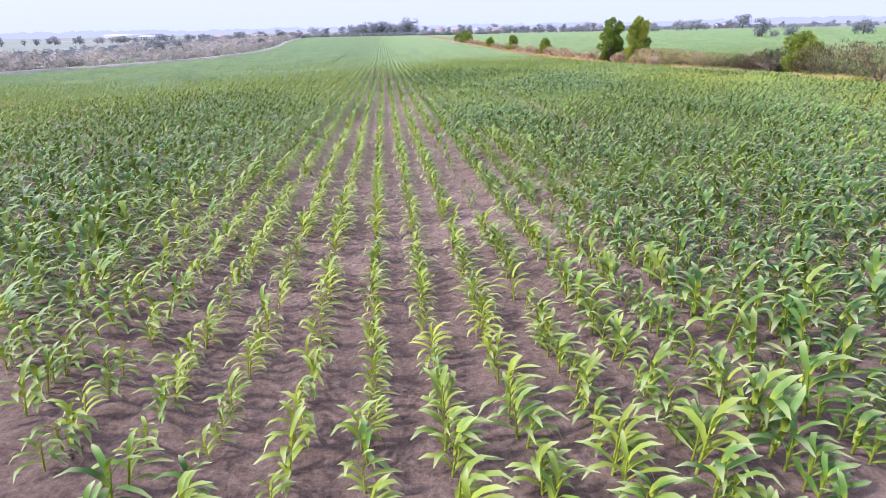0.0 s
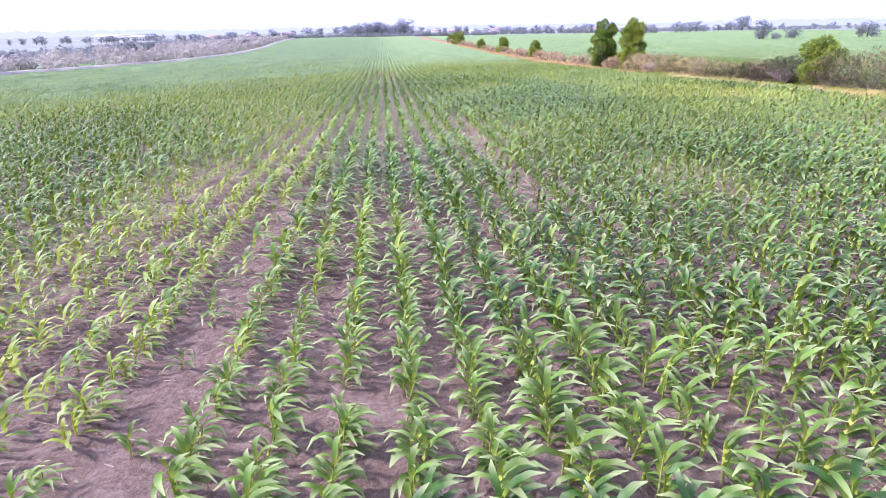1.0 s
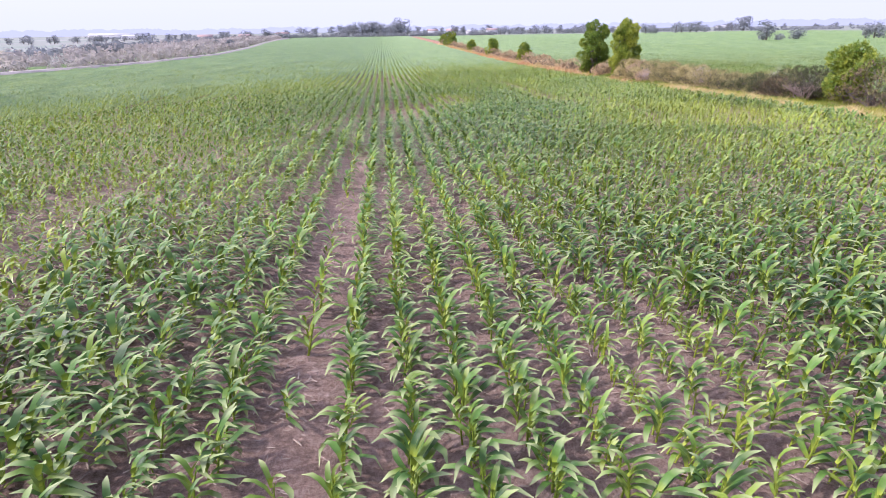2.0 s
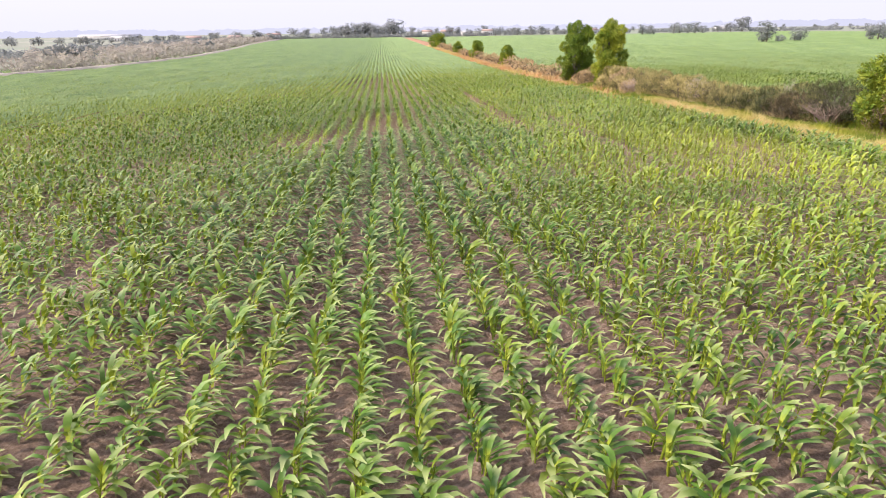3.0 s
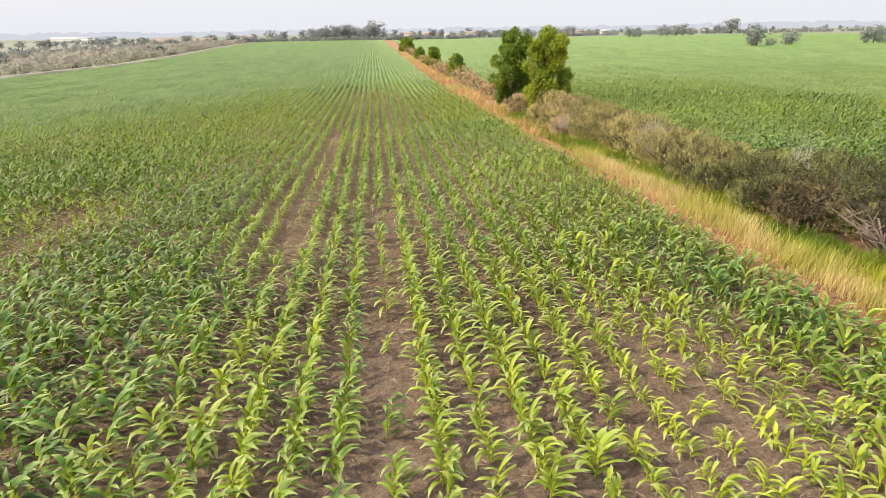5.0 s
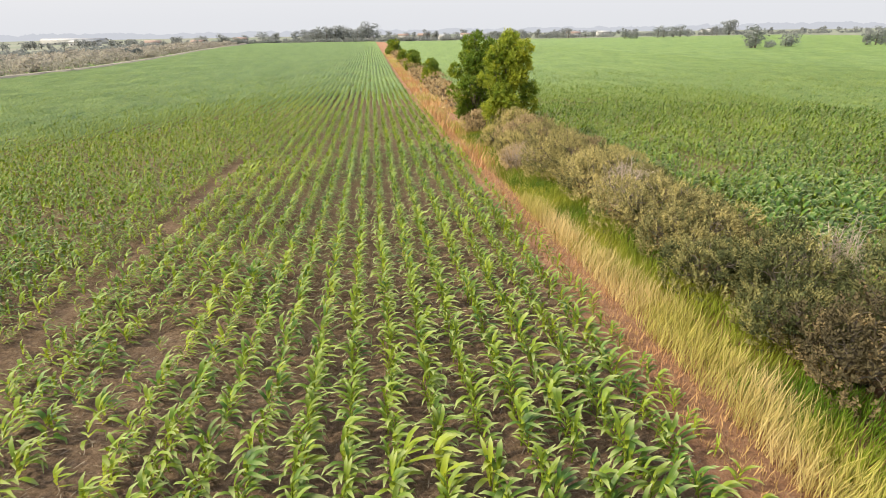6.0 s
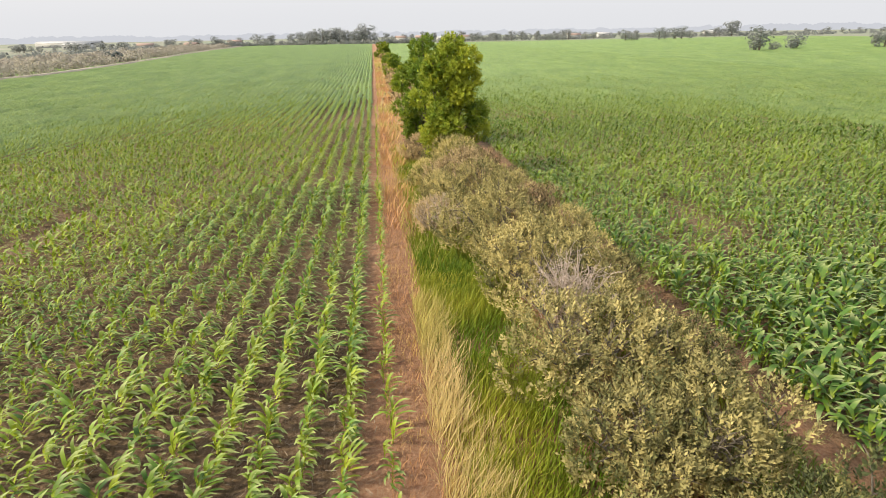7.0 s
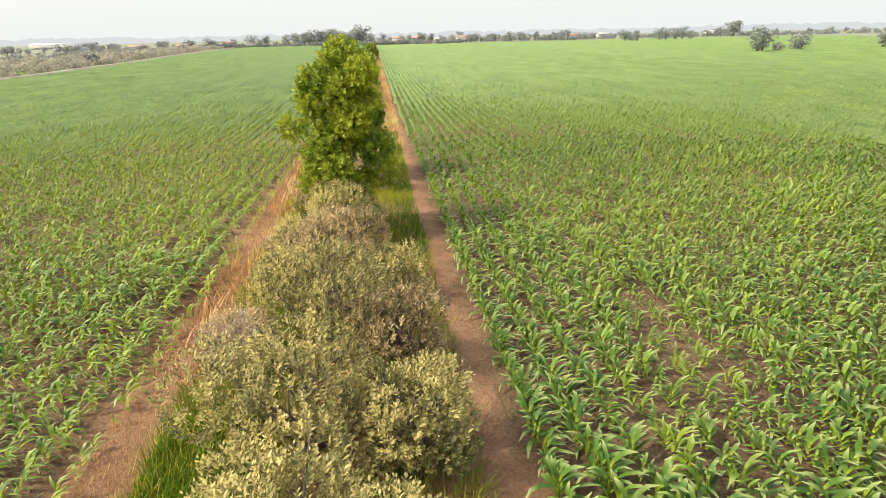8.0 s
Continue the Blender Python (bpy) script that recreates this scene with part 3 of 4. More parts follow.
rows = [(x, -18.0, near_start(x) - 3.4, 2.2, 0.30) for x in np.arange(PHASE + 45 * ROW, -84, -ROW)]
rows += [(x, -18.0, near_start(x) - 3.4, 2.2, 0.30) for x in np.arange(EDGE_R + 0.15, 139, ROW)]
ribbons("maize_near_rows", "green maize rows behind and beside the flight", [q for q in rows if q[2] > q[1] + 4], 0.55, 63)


def maize_plant(seed):
    """One plant in parts: stalk and leaves."""
    base = tagged(new("maize_plant"), "young green maize plant with arching leaves in tilled soil", "maize", "maize plants along the near rows")
    v, f, a = maize_stalk(seed)
    part("stalk", mesh_of("stalk", v, f, STALK, smooth=True), base, "pale yellow-green stalk")
    for v, f, a in maize_leaves(seed + 10, 8, 4, 0.30):
        part("leaf", mesh_of("leaf", v, f, MAIZE_EACH, {"along": a, "tint": np.full(len(v), 0.10)}), base)
    return base


def stand_singles():
    models = [maize_plant(k) for k in range(6)]
    r = random.Random(5)
    spots = []
    for x, y, size, tint, d in WESTFIELD + EASTFIELD:
        for i in np.where(single(x, y, d))[0]:
            spots.append((x[i], y[i], size[i]))
    for k, (x, y, s) in enumerate(spots):
        m = pose(x, y, float(rise(y)) + 0.03, r.gauss(0, 4), 5 + r.gauss(0, 5), r.gauss(0, 25)) @ Matrix.Scale(s, 4)
        if k < len(models):
            models[k].matrix_basis = m
        else:                                          # a copy takes over its model's scale
            copy_thing(models[k % len(models)], m @ Matrix.Scale(1 / spots[k % len(models)][2], 4))


stand_singles()


def straw_litter():
    """Last year's chopped stalks lying between the rows."""
    r = np.random.default_rng(9)
    n = 130000
    x, y = r.uniform(-8, 36, n), r.uniform(2, 95, n)
    d = reach(x, y)
    ok = (d < 13) & ((x < EDGE_L) | (x > EDGE_R)) & (r.random(n) < 0.35 + 0.65 * lattice(x, y, 77, 2.5))
    x, y = x[ok], y[ok]
    n = len(x)
    v = np.array([(-0.5, -0.5, 0.0), (0.5, -0.5, 0.0), (0.5, 0.0, 1.0), (-0.5, 0.0, 1.0), (0.5, 0.5, 0.0), (-0.5, 0.5, 0.0)])
    f = np.array([(0, 1, 2, 3), (3, 2, 4, 5)])
    sc = np.stack([r.uniform(0.05, 0.20, n), r.uniform(0.007, 0.018, n), r.uniform(0.006, 0.012, n)], -1)
    lift = 0.045 * np.cos(2 * math.pi * (x - PHASE) / ROW)
    pos = np.stack([x, y, rise(y) + lift + r.uniform(0.0, 0.02, n)], -1)
    v, f, a, t = scatter((v, f, np.zeros(6)), pos, r.uniform(0, 6.3, n), sc, r.random(n), np.zeros((n, 2)))
    tagged(new("straw_litter", mesh_of("straw_litter", v, f, RESIDUE)), "pale chopped straw scattered on the soil", "straw", kind="stuff")


straw_litter()


# ---- hedgerow: grass verges ----
def grass(name, label, mat, n, xs, ys, length, wide, seed, where=None, droop=46, tint=0.3):
    r = np.random.default_rng(seed)
    x, y = r.uniform(*xs, n), r.uniform(*ys, n)
    ok = lattice(x, y, seed + 3, 0.6) + r.random(n) * 0.5 > 0.38
    if where is not None:
        ok &= where(x, y, r.random(n))
    x, y = x[ok], y[ok]
    kinds = [blade(1.0, 0.03, 8, droop * q, 2, 0.0, 0.0, 0.0) for q in (0.5, 0.8, 1.1)]
    pick = r.integers(0, 3, len(x))
    bits = []
    for k, tpl in enumerate(kinds):
        s = pick == k
        m = int(s.sum())
        h = r.uniform(*length, m) * (0.6 + 0.8 * lattice(x[s], y[s], seed + 5, 1.1))
        sc = np.stack([h * r.uniform(0.6, 1.2, m), r.uniform(*wide, m) / 0.03, h], -1)
        pos = np.stack([x[s], y[s], rise(y[s]) - 0.02], -1)
        bits.append(scatter(tpl, pos, r.uniform(0, 6.3, m), sc, np.clip(tint + 1.1 * (lattice(x[s], y[s], seed + 8, 1.6) - 0.5), 0, 1), np.stack([r.normal(0.16, 0.20, m), r.normal(0, 0.19, m)], -1)))
    v, f, a, t = joined(bits)
    return tagged(new(name, mesh_of(name, v, f, mat, {"along": a, "tint": t})), label, "grass", kind="stuff")


def lush(x, y):
    return np.clip(1.3 * patch(x, y, 35.6, 69, 1.4, 14) + patch(x, y, 35.2, 77, 0.9, 2.2) + patch(x, y, 35.6, 57, 0.9, 6) + 0.5 * lattice(x, y, 90, 3.0), 0, 1)


def rusty(x, y):
    return lattice(x, y, 91, 9.0)


grass("dry_grass", "tall straw-yellow dry grass along the hedgerow", STRAW, 56000, (34.1, 35.9), (40, 112), (0.28, 0.62), (0.010, 0.020), 300,
      lambda x, y, q: (q > lush(x, y) * 0.9 * (x > 35.2)) & (q < 1.5 - 1.0 * np.clip(x - 35, 0, 1)) & ((y < 66 + 3 * lattice(x, y, 98, 1.5)) | ((x < 34.8) & (y < 73)) | (q < 0.08)))
grass("green_grass", "lush green grass at the foot of the shrubs", GRASS, 50000, (34.5, 36.9), (40, 96), (0.22, 0.55), (0.012, 0.026), 310,
      lambda x, y, q: q < (0.25 + 0.3 * (y < 67)) * np.clip((x - 34.5) * 3, 0, 1) + (0.25 + lush(x, y)) * np.clip((x - 34.9) * 2, 0, 1))
grass("rust_grass", "short reddish-brown dead grass beside the maize", RUST, 30000, (33.3, 35.8), (40, 118), (0.06, 0.24), (0.008, 0.018), 320,
      lambda x, y, q: (x < 34.1 + 0.4 * lattice(x, y, 97, 2.0)) | ((y < 73) & (q < 0.15)))
grass("verge_grass", "mixed green and dry grass beside the earth path", GRASS, 34000, (38.2, 40.2), (50, 118), (0.2, 0.5), (0.012, 0.028), 330,
      lambda x, y, q: q < 0.4 + 0.75 * lattice(x, y, 92, 3.0), tint=0.25)
grass("dry_grass", "reddish and yellow dry grass along the distant hedgerow", RUST, 22000, (33.6, 40.4), (80, 320), (0.3, 0.8), (0.04, 0.09), 340,
      lambda x, y, q: (rusty(x, y) > 0.45) & ((x < 34.9) | (y > 108)), tint=0.3)
grass("dry_grass", "yellow dry grass along the distant hedgerow", STRAW, 20000, (33.6, 40.4), (108, 320), (0.3, 0.8), (0.04, 0.09), 350,
      lambda x, y, q: rusty(x, y) <= 0.55)


grass("green_weeds", "bright green leafy weeds at the edge of the shrubs", GRASS, 15000, (34.4, 36.4), (66, 80), (0.22, 0.55), (0.016, 0.036), 360,
      lambda x, y, q: 1.4 * patch(x, y, 35.3, 75.2, 0.9, 3.4) * (0.5 + lattice(x, y, 95, 0.9)) > q, tint=0.40)
grass("green_grass", "yellow-green grass between the red earth and the shrubs", GRASS, 30000, (34.2, 36.2), (64, 100), (0.14, 0.42), (0.012, 0.026), 370,
      lambda x, y, q: q < np.clip((x - 34.15) * 2.2, 0, 1) * np.where(y < 79, 0.95, 0.5) * (0.4 + 0.9 * lattice(x, y, 96, 1.8)), tint=0.42)


# ---- hedgerow: shrubs and trees ----
def sprig(seed, leaves=7, size=0.25, leaf=0.07, wide=0.17, steep=(0.5, 1.1)):
    """A twig's end with its small leaves, along +z."""
    r = random.Random(seed)
    bits = []
    for k in range(leaves):
        z = size * (0.05 + 0.95 * k / leaves)
        az, el = k * 2.4 + r.uniform(-0.5, 0.5), r.uniform(*steep)
        d = np.array([math.cos(az) * math.sin(el), math.sin(az) * math.sin(el), math.cos(el)])
        s = np.array([-math.sin(az), math.cos(az), 0.0])
        p, ln = np.array([0, 0, z]), leaf * r.uniform(0.7, 1.3) * (1.15 - 0.5 * k / leaves)
        bits.append((np.array([p, p + d * ln * 0.5 + s * ln * wide, p + d * ln, p + d * ln * 0.5 - s * ln * wide]), np.array([(0, 1, 2, 3)])))
    return joined(bits)


def tufts(points, dirs, size, tint, seed, leaves=7, leaf=0.07, long=0.25, wide=0.27):
    """Sprigs at points, pointing along dirs, as one mesh's arrays."""
    r = np.random.default_rng(seed)
    kinds = [sprig(seed + k, leaves, long, leaf, wide) for k in range(4)]
    pick = r.integers(0, 4, len(points))
    bits = []
    for k, (v, f) in enumerate(kinds):
        s = np.where(pick == k)[0]
        if not len(s):
            continue
        d = dirs[s] / (np.linalg.norm(dirs[s], axis=1, keepdims=True) + 1e-9)
        a = np.cross(d, r.normal(size=(len(s), 3)))
        a /= np.linalg.norm(a, axis=1, keepdims=True) + 1e-9
        b = np.cross(d, a)
        w = v[None] * size[s][:, None, None]
        out = points[s][:, None] + w[..., :1] * a[:, None] + w[..., 1:2] * b[:, None] + w[..., 2:] * d[:, None]
        bits.append((out.reshape(-1, 3), (f[None] + (np.arange(len(s)) * len(v))[:, None, None]).reshape(-1, 4), np.repeat(tint[s], len(v))))
    return joined(bits)


def blobs_shell(blobs, n, seed, inner=0.66):
    """Random spots in the outer part of a heap of balls (x, y, z, r), with the way outwards."""
    r = np.random.default_rng(seed)
    w = np.array([b[3] ** 2 for b in blobs])
    pick = r.choice(len(blobs), n, p=w / w.sum())
    d = r.normal(size=(n, 3))
    d /= np.linalg.norm(d, axis=1, keepdims=True)
    bl = np.asarray(blobs, float)[pick]
    k = inner + (1 - inner) * r.random(n) ** 0.6
    p = bl[:, :3] + d * bl[:, 3:] * k[:, None]
    buried = np.zeros(n, bool)
    for bx, by, bz, br in blobs:
        buried |= np.linalg.norm(p - (bx, by, bz), axis=1) < br * 0.68
    ok = ~buried & (p[:, 2] > 0.04)
    return p[ok], d[ok] + (0, 0, 0.45), r.normal(0, 1, len(blobs))[pick[ok]]


def stems(blobs, seed, thick, crooked=0.12):
    """Limbs from the base to each ball of foliage."""
    r = random.Random(seed)
    bits = []
    for bx, by, bz, br in blobs:
        end = np.array([bx, by, bz + br * 0.55])
        pts = [np.array([r.uniform(-0.12, 0.12), r.uniform(-0.12, 0.12), -0.15])]
        for q in (0.3, 0.6, 1.0):
            pts.append(end * np.array([q ** 1.2, q ** 1.2, q]) + np.array([r.uniform(-crooked, crooked) for _ in range(3)]))
        bits.append(tube(pts, [thick, thick * 0.75, thick * 0.5, thick * 0.18], 5))
        for _ in range(3):
            a = pts[2] + (pts[3] - pts[2]) * r.random()
            d = np.array([r.gauss(0, 1), r.gauss(0, 1), r.uniform(-0.2, 1)])
            d *= br * 0.8 / np.linalg.norm(d)
            bits.append(tube([a, a + d * 0.5 + (0, 0, 0.05), a + d], [thick * 0.35, thick * 0.22, thick * 0.08], 4))
    return joined(bits)


def shrub(name, label, mat, radius, height, seed, n=1300, dead=0.15, tone=0.25, leaf=0.085, leaves=8):
    """A rounded, ragged bush: branches and a crown of leafy twig ends."""
    r = random.Random(seed)
    base = tagged(new(name), label, "shrub")
    blobs = [(0, 0, height * 0.52, min(radius, height * 0.5) * 0.85)]
    for k in range(19):
        a, q = k * 2.4 + r.uniform(-0.3, 0.3), radius * r.uniform(0.30, 0.86)
        br = radius * r.uniform(0.22, 0.40)
        blobs.append((q * math.cos(a), q * math.sin(a), r.uniform(0.12, 0.85) * (height - br) + 0.15, br))
    p, d, own = blobs_shell(blobs, n, seed, 0.84)
    d = d + (0, 0, 0.7)
    g = np.random.default_rng(seed)
    # tint: dead low twigs, paler upwards; lit sprays and hollows painted in clusters
    t = np.clip(tone - 0.02 + 0.9 * dead * (lattice(p[:, 0] * 3, p[:, 1] * 3 + p[:, 2], seed, 1.0) - 0.3) + 0.25 * (p[:, 2] / height - 0.5) + 0.14 * own + 0.45 * (p[:, 2] < 0.5) + 0.9 * (lattice(p[:, 0] + p[:, 2], p[:, 1] - p[:, 2], seed + 2, 0.32) - 0.5) + g.normal(0, 0.16, len(p)), 0, 1)
    v, f, t = tufts(p, d, g.uniform(0.65, 1.25, len(p)), t, seed, leaves, leaf, 0.23, 0.22)
    part("foliage", mesh_of("foliage", v, f, mat, {"tint": t}), base)
    v, f = stems(blobs, seed, 0.05)
    part("woody_stem", mesh_of("woody_stem", v, f, BARK, smooth=True), base, "grey-brown twiggy branches")
    return base


def tree(name, label, mat, height, spread, seed, n=2600, tone=0.2, low=0.18, leaf=0.16, slim=1.0):
    """A tree with a tapered trunk, limbs and an uneven crown of leafy twigs."""
    r = random.Random(seed)
    base = tagged(new(name), label, "tree")
    blobs = []
    for k in range(30):
        g = (k + 0.5) / 30
        z = height * (low + (0.95 - low) * g)
        w = spread * float(np.interp(g, (0, 0.2, 0.6, 0.85, 1), (0.70, 0.95, 1.0, 0.75, 0.35))) * slim
        a = k * 2.4 + r.uniform(-0.6, 0.6)
        br = spread * r.uniform(0.15, 0.36) * (1.1 - 0.3 * g)
        q = min(w * r.uniform(0.25, 1.05), max(0.1, spread * 1.15 - br))
        blobs.append((q * math.cos(a), q * math.sin(a), min(z, height - br * 0.9), br))
    p, d, own = blobs_shell(blobs, n, seed, 0.55)
    g = np.random.default_rng(seed)
    t = np.clip(tone + 0.15 * own + 0.6 * (lattice(p[:, 0] + p[:, 1] * 0.5, p[:, 2], seed, 0.9) - 0.5) + g.normal(0, 0.16, len(p)), 0, 1)
    v, f, t = tufts(p, d, g.uniform(0.9, 1.7, len(p)), t, seed, 8, leaf)
    part("crown", mesh_of("crown", v, f, mat, {"tint": t}), base)
    trunk = tube([(0, 0, -0.3), (0.05, 0, height * 0.25), (-0.06, 0.05, height * 0.55), (0.05, 0, height * 0.85)], [0.03 * height, 0.022 * height, 0.014 * height, 0.004 * height], 8)
    v, f = joined([trunk, stems([b for b in blobs], seed, 0.008 * height)])
    part("trunk", mesh_of("trunk", v, f, BARK, smooth=True), base, "grey-brown trunk and limbs")
    return base


def at(ob, x, y, turn=0.0, size=1.0, sink=0.0):
    ob.matrix_basis = pose(x, y, float(rise(y)) - sink, 0, 0, turn) @ Matrix.Scale(size, 4)
    return ob


def twig_heap(name, label, radius, height, seed, n=46, thick=0.012, mat=DEADWOOD):
    """A bare, dead shrub: crooked forking branches and their fine twigs."""
    r = random.Random(seed)
    base = tagged(new(name), label, "shrub")
    for k in range(n):
        a, q = r.uniform(0, 6.28), r.uniform(0.2, 1.0)
        end = np.array([math.cos(a) * radius * q, math.sin(a) * radius * q, height * r.uniform(0.55, 1.0) * (1.1 - 0.4 * q)])
        mid = end * (0.45, 0.45, 0.6) + np.array([r.gauss(0, 0.12) for _ in range(3)])
        bits = [tube([(r.gauss(0, 0.1), r.gauss(0, 0.1), -0.1), mid, end], [thick * 1.6, thick, thick * 0.4], 4)]
        for _ in range(4):
            s = mid + (end - mid) * r.random()
            d = np.array([r.gauss(0, 0.35), r.gauss(0, 0.35), r.uniform(0, 0.4)]) * radius * 0.5
            bits.append(tube([s, s + d * 0.5 + (0, 0, 0.04), s + d], [thick * 0.6, thick * 0.4, thick * 0.2], 3))
        v, f = joined(bits)
        part("branch", mesh_of("branch", v, f, mat, smooth=True), base)
    return base


SAGE_LABEL = "grey-green shrub with tan twig tips in the hedgerow"
# x, y, radius, height, seed, share of dead twigs, tone
SHRUBS = [(38.2, 33.5, 2.2, 3.0, 1, 0.3, 0.25), (38.0, 37.5, 2.3, 3.3, 2, 0.3, 0.30), (38.3, 41.5, 2.3, 3.4, 3, 0.3, 0.20), (38.0, 45.5, 2.4, 3.5, 4, 0.3, 0.08),
          (38.3, 49.5, 2.3, 3.3, 5, 0.4, 0.12), (38.8, 55.8, 1.9, 2.7, 6, 0.2, -0.12), (37.2, 57.9, 1.5, 1.8, 7, 0.3, -0.10), (39.0, 59.4, 1.5, 2.3, 18, 0.3, 0.02),
          (37.6, 60.9, 1.4, 2.0, 8, 0.3, 0.10), (38.6, 62.8, 1.3, 1.6, 19, 0.4, -0.02), (38.2, 65.2, 1.4, 1.7, 17, 0.4, 0.2),
          (37.4, 68.2, 1.8, 1.9, 9, 0.5, 0.26), (37.5, 72.6, 1.7, 2.3, 15, 0.5, 0.34), (37.2, 76.0, 2.1, 2.6, 10, 0.5, 0.30), (35.4, 79.0, 0.8, 1.5, 16, 0.8, 0.6),
          (37.3, 80.2, 1.9, 2.6, 11, 0.5, 0.34), (35.9, 82.6, 1.0, 1.7, 21, 0.6, 0.40), (37.2, 84.0, 1.7, 2.5, 12, 0.6, 0.40), (37.3, 87.3, 1.6, 2.6, 20, 0.6, 0.40),
          (39.0, 75.3, 1.2, 1.9, 22, 0.4, 0.22), (38.9, 78.8, 1.1, 1.8, 23, 0.4, 0.26), (38.8, 82.4, 1.0, 1.7, 24, 0.5, 0.3), (38.9, 71.6, 1.1, 1.7, 25, 0.4, 0.2),
          (39.0, 67.6, 1.1, 1.5, 26, 0.4, 0.12), (36.9, 59.6, 1.1, 1.5, 27, 0.4, 0.15), (36.9, 62.8, 1.2, 1.4, 28, 0.3, 0.10), (37.2, 65.5, 1.2, 1.5, 29, 0.4, 0.1), (35.7, 86.6, 0.9, 1.5, 30, 0.7, 0.45), (35.9, 93.5, 1.2, 1.8, 13, 0.8, 0.6), (37.8, 97.0, 1.5, 2.0, 14, 0.6, 0.5)]


def leaf_of(y, dry):
    """The southern shrubs are darker, the northern ones bleached."""
    return (DRY_OLIVE if dry else OLIVE) if y < 64 else (DRY_SAGE if dry else SAGE)


for x, y, rad, h, seed, dead, tone in SHRUBS:
    label = SAGE_LABEL if tone < 0.35 else "dry olive and tan shrub in the hedgerow"
    dry = seed in (1, 3, 5, 7, 12, 13, 14, 16, 23)
    close = 54 < y < 88
    at(shrub("shrub", label, leaf_of(y, dry), rad, h, 400 + seed, round(800 * rad * rad + 750) if close else 1500, dead, tone, 0.088 if close else 0.11, 8 if close else 7), x, y)
at(twig_heap("dead_shrub", "bare dead shrub of pale twigs among the bushes", 1.2, 2.4, 41, 120, 0.011), 37.6, 70.4)
at(twig_heap("dead_shrub", "bare dead shrub of pale twigs beside the green grass", 1.0, 1.8, 45, 130, 0.009), 35.4, 78.6)
at(twig_heap("dead_shrub", "fallen dead shrub with thick bleached branches", 2.0, 1.8, 42, 20, 0.030, SNAGWOOD), 37.2, 54.6)
at(twig_heap("dead_shrub", "dark leafless thicket of fine brown twigs", 1.8, 2.3, 44, 150, 0.009, BARK), 38.0, 55.6)
at(twig_heap("dead_shrub", "bare dead shrub of pale twigs among the bushes", 1.0, 2.5, 43, 80, 0.010), 39.2, 61.3)

at(tree("tree", "dark green bushy tree standing in the hedgerow", TREE_LEAF, 7.5, 2.2, 501, 5200, -0.05, 0.08, 0.15), 36.9, 100.5)
at(tree("tree", "yellow-green bushy tree standing in the hedgerow", TREE_LEAF, 7.1, 1.75, 502, 6200, 0.44, 0.10, 0.125), 37.2, 89.8)
at(tree("tree", "olive-green small tree rising from the hedgerow", TREE_LEAF, 4.0, 1.6, 503, 2800, 0.22, 0.22, 0.12), 38.9, 52.6)
at(tree("tree", "small green tree farther along the hedgerow", TREE_LEAF, 4.0, 1.5, 504, 1200, 0.15, 0.12, 0.17), 37.6, 148)
at(tree("tree", "small green tree farther along the hedgerow", TREE_LEAF, 4.8, 1.9, 505, 1200, 0.10, 0.12, 0.2), 37.4, 186)
at(tree("tree", "small green tree farther along the hedgerow", TREE_LEAF, 3.6, 1.6, 506, 800, 0.15, 0.12, 0.2), 37.2, 226)
at(tree("tree", "small green tree far along the hedgerow", TREE_LEAF, 5.8, 3.0, 507, 900, 0.12, 0.10, 0.3), 37.0, 290)
at(tree("tree", "small green tree far along the hedgerow", TREE_LEAF, 4.6, 2.4, 508, 800, 0.12, 0.10, 0.3), 38.0, 330)

brush = shrub("shrub", "low dry reddish-brown brush along the far hedgerow", DRY_SAGE, 1.3, 1.5, 470, 170, 0.7, 0.5, 0.22)
at(brush, 37.2, 105)
g = random.Random(8)
for y in range(109, 340, 4):
    copy_thing(brush, pose(37.3 + g.uniform(-0.9, 0.9), y + g.uniform(-1.5, 1.5), float(rise(y)) - 0.05, 0, 0, g.uniform(0, 360)) @ Matrix.Scale(g.uniform(0.7, 1.5), 4))


# ---- the country around ----
def clump(n, seed, rx, rz, leaf):
    """A low cloud of leaf-sized flakes for distant plants, resting on z = 0."""
    r = np.random.default_rng(seed)
    d = r.normal(size=(n, 3))
    d /= np.linalg.norm(d, axis=1, keepdims=True)
    bump = 0.75 + 0.5 * lattice(d[:, 0] * 3 + 9, d[:, 1] * 3 + d[:, 2] * 5, seed, 1.0)
    p = d * (rx, rx, rz * 0.55) * (bump * (0.6 + 0.4 * r.random(n)))[:, None] + (0, 0, rz * 0.5)
    p[:, 2] = np.abs(p[:, 2])
    a = np.cross(d, r.normal(size=(n, 3)))
    a /= np.linalg.norm(a, axis=1, keepdims=True)
    b = np.cross(d + r.normal(0, 0.5, (n, 3)), a)
    s = leaf * r.uniform(0.6, 1.4, n)[:, None]
    v = np.stack([p - a * s, p - b * s * 0.6, p + a * s, p + b * s * 0.6], 1).reshape(-1, 3)
    return v, np.arange(n * 4).reshape(n, 4), np.zeros(n * 4)


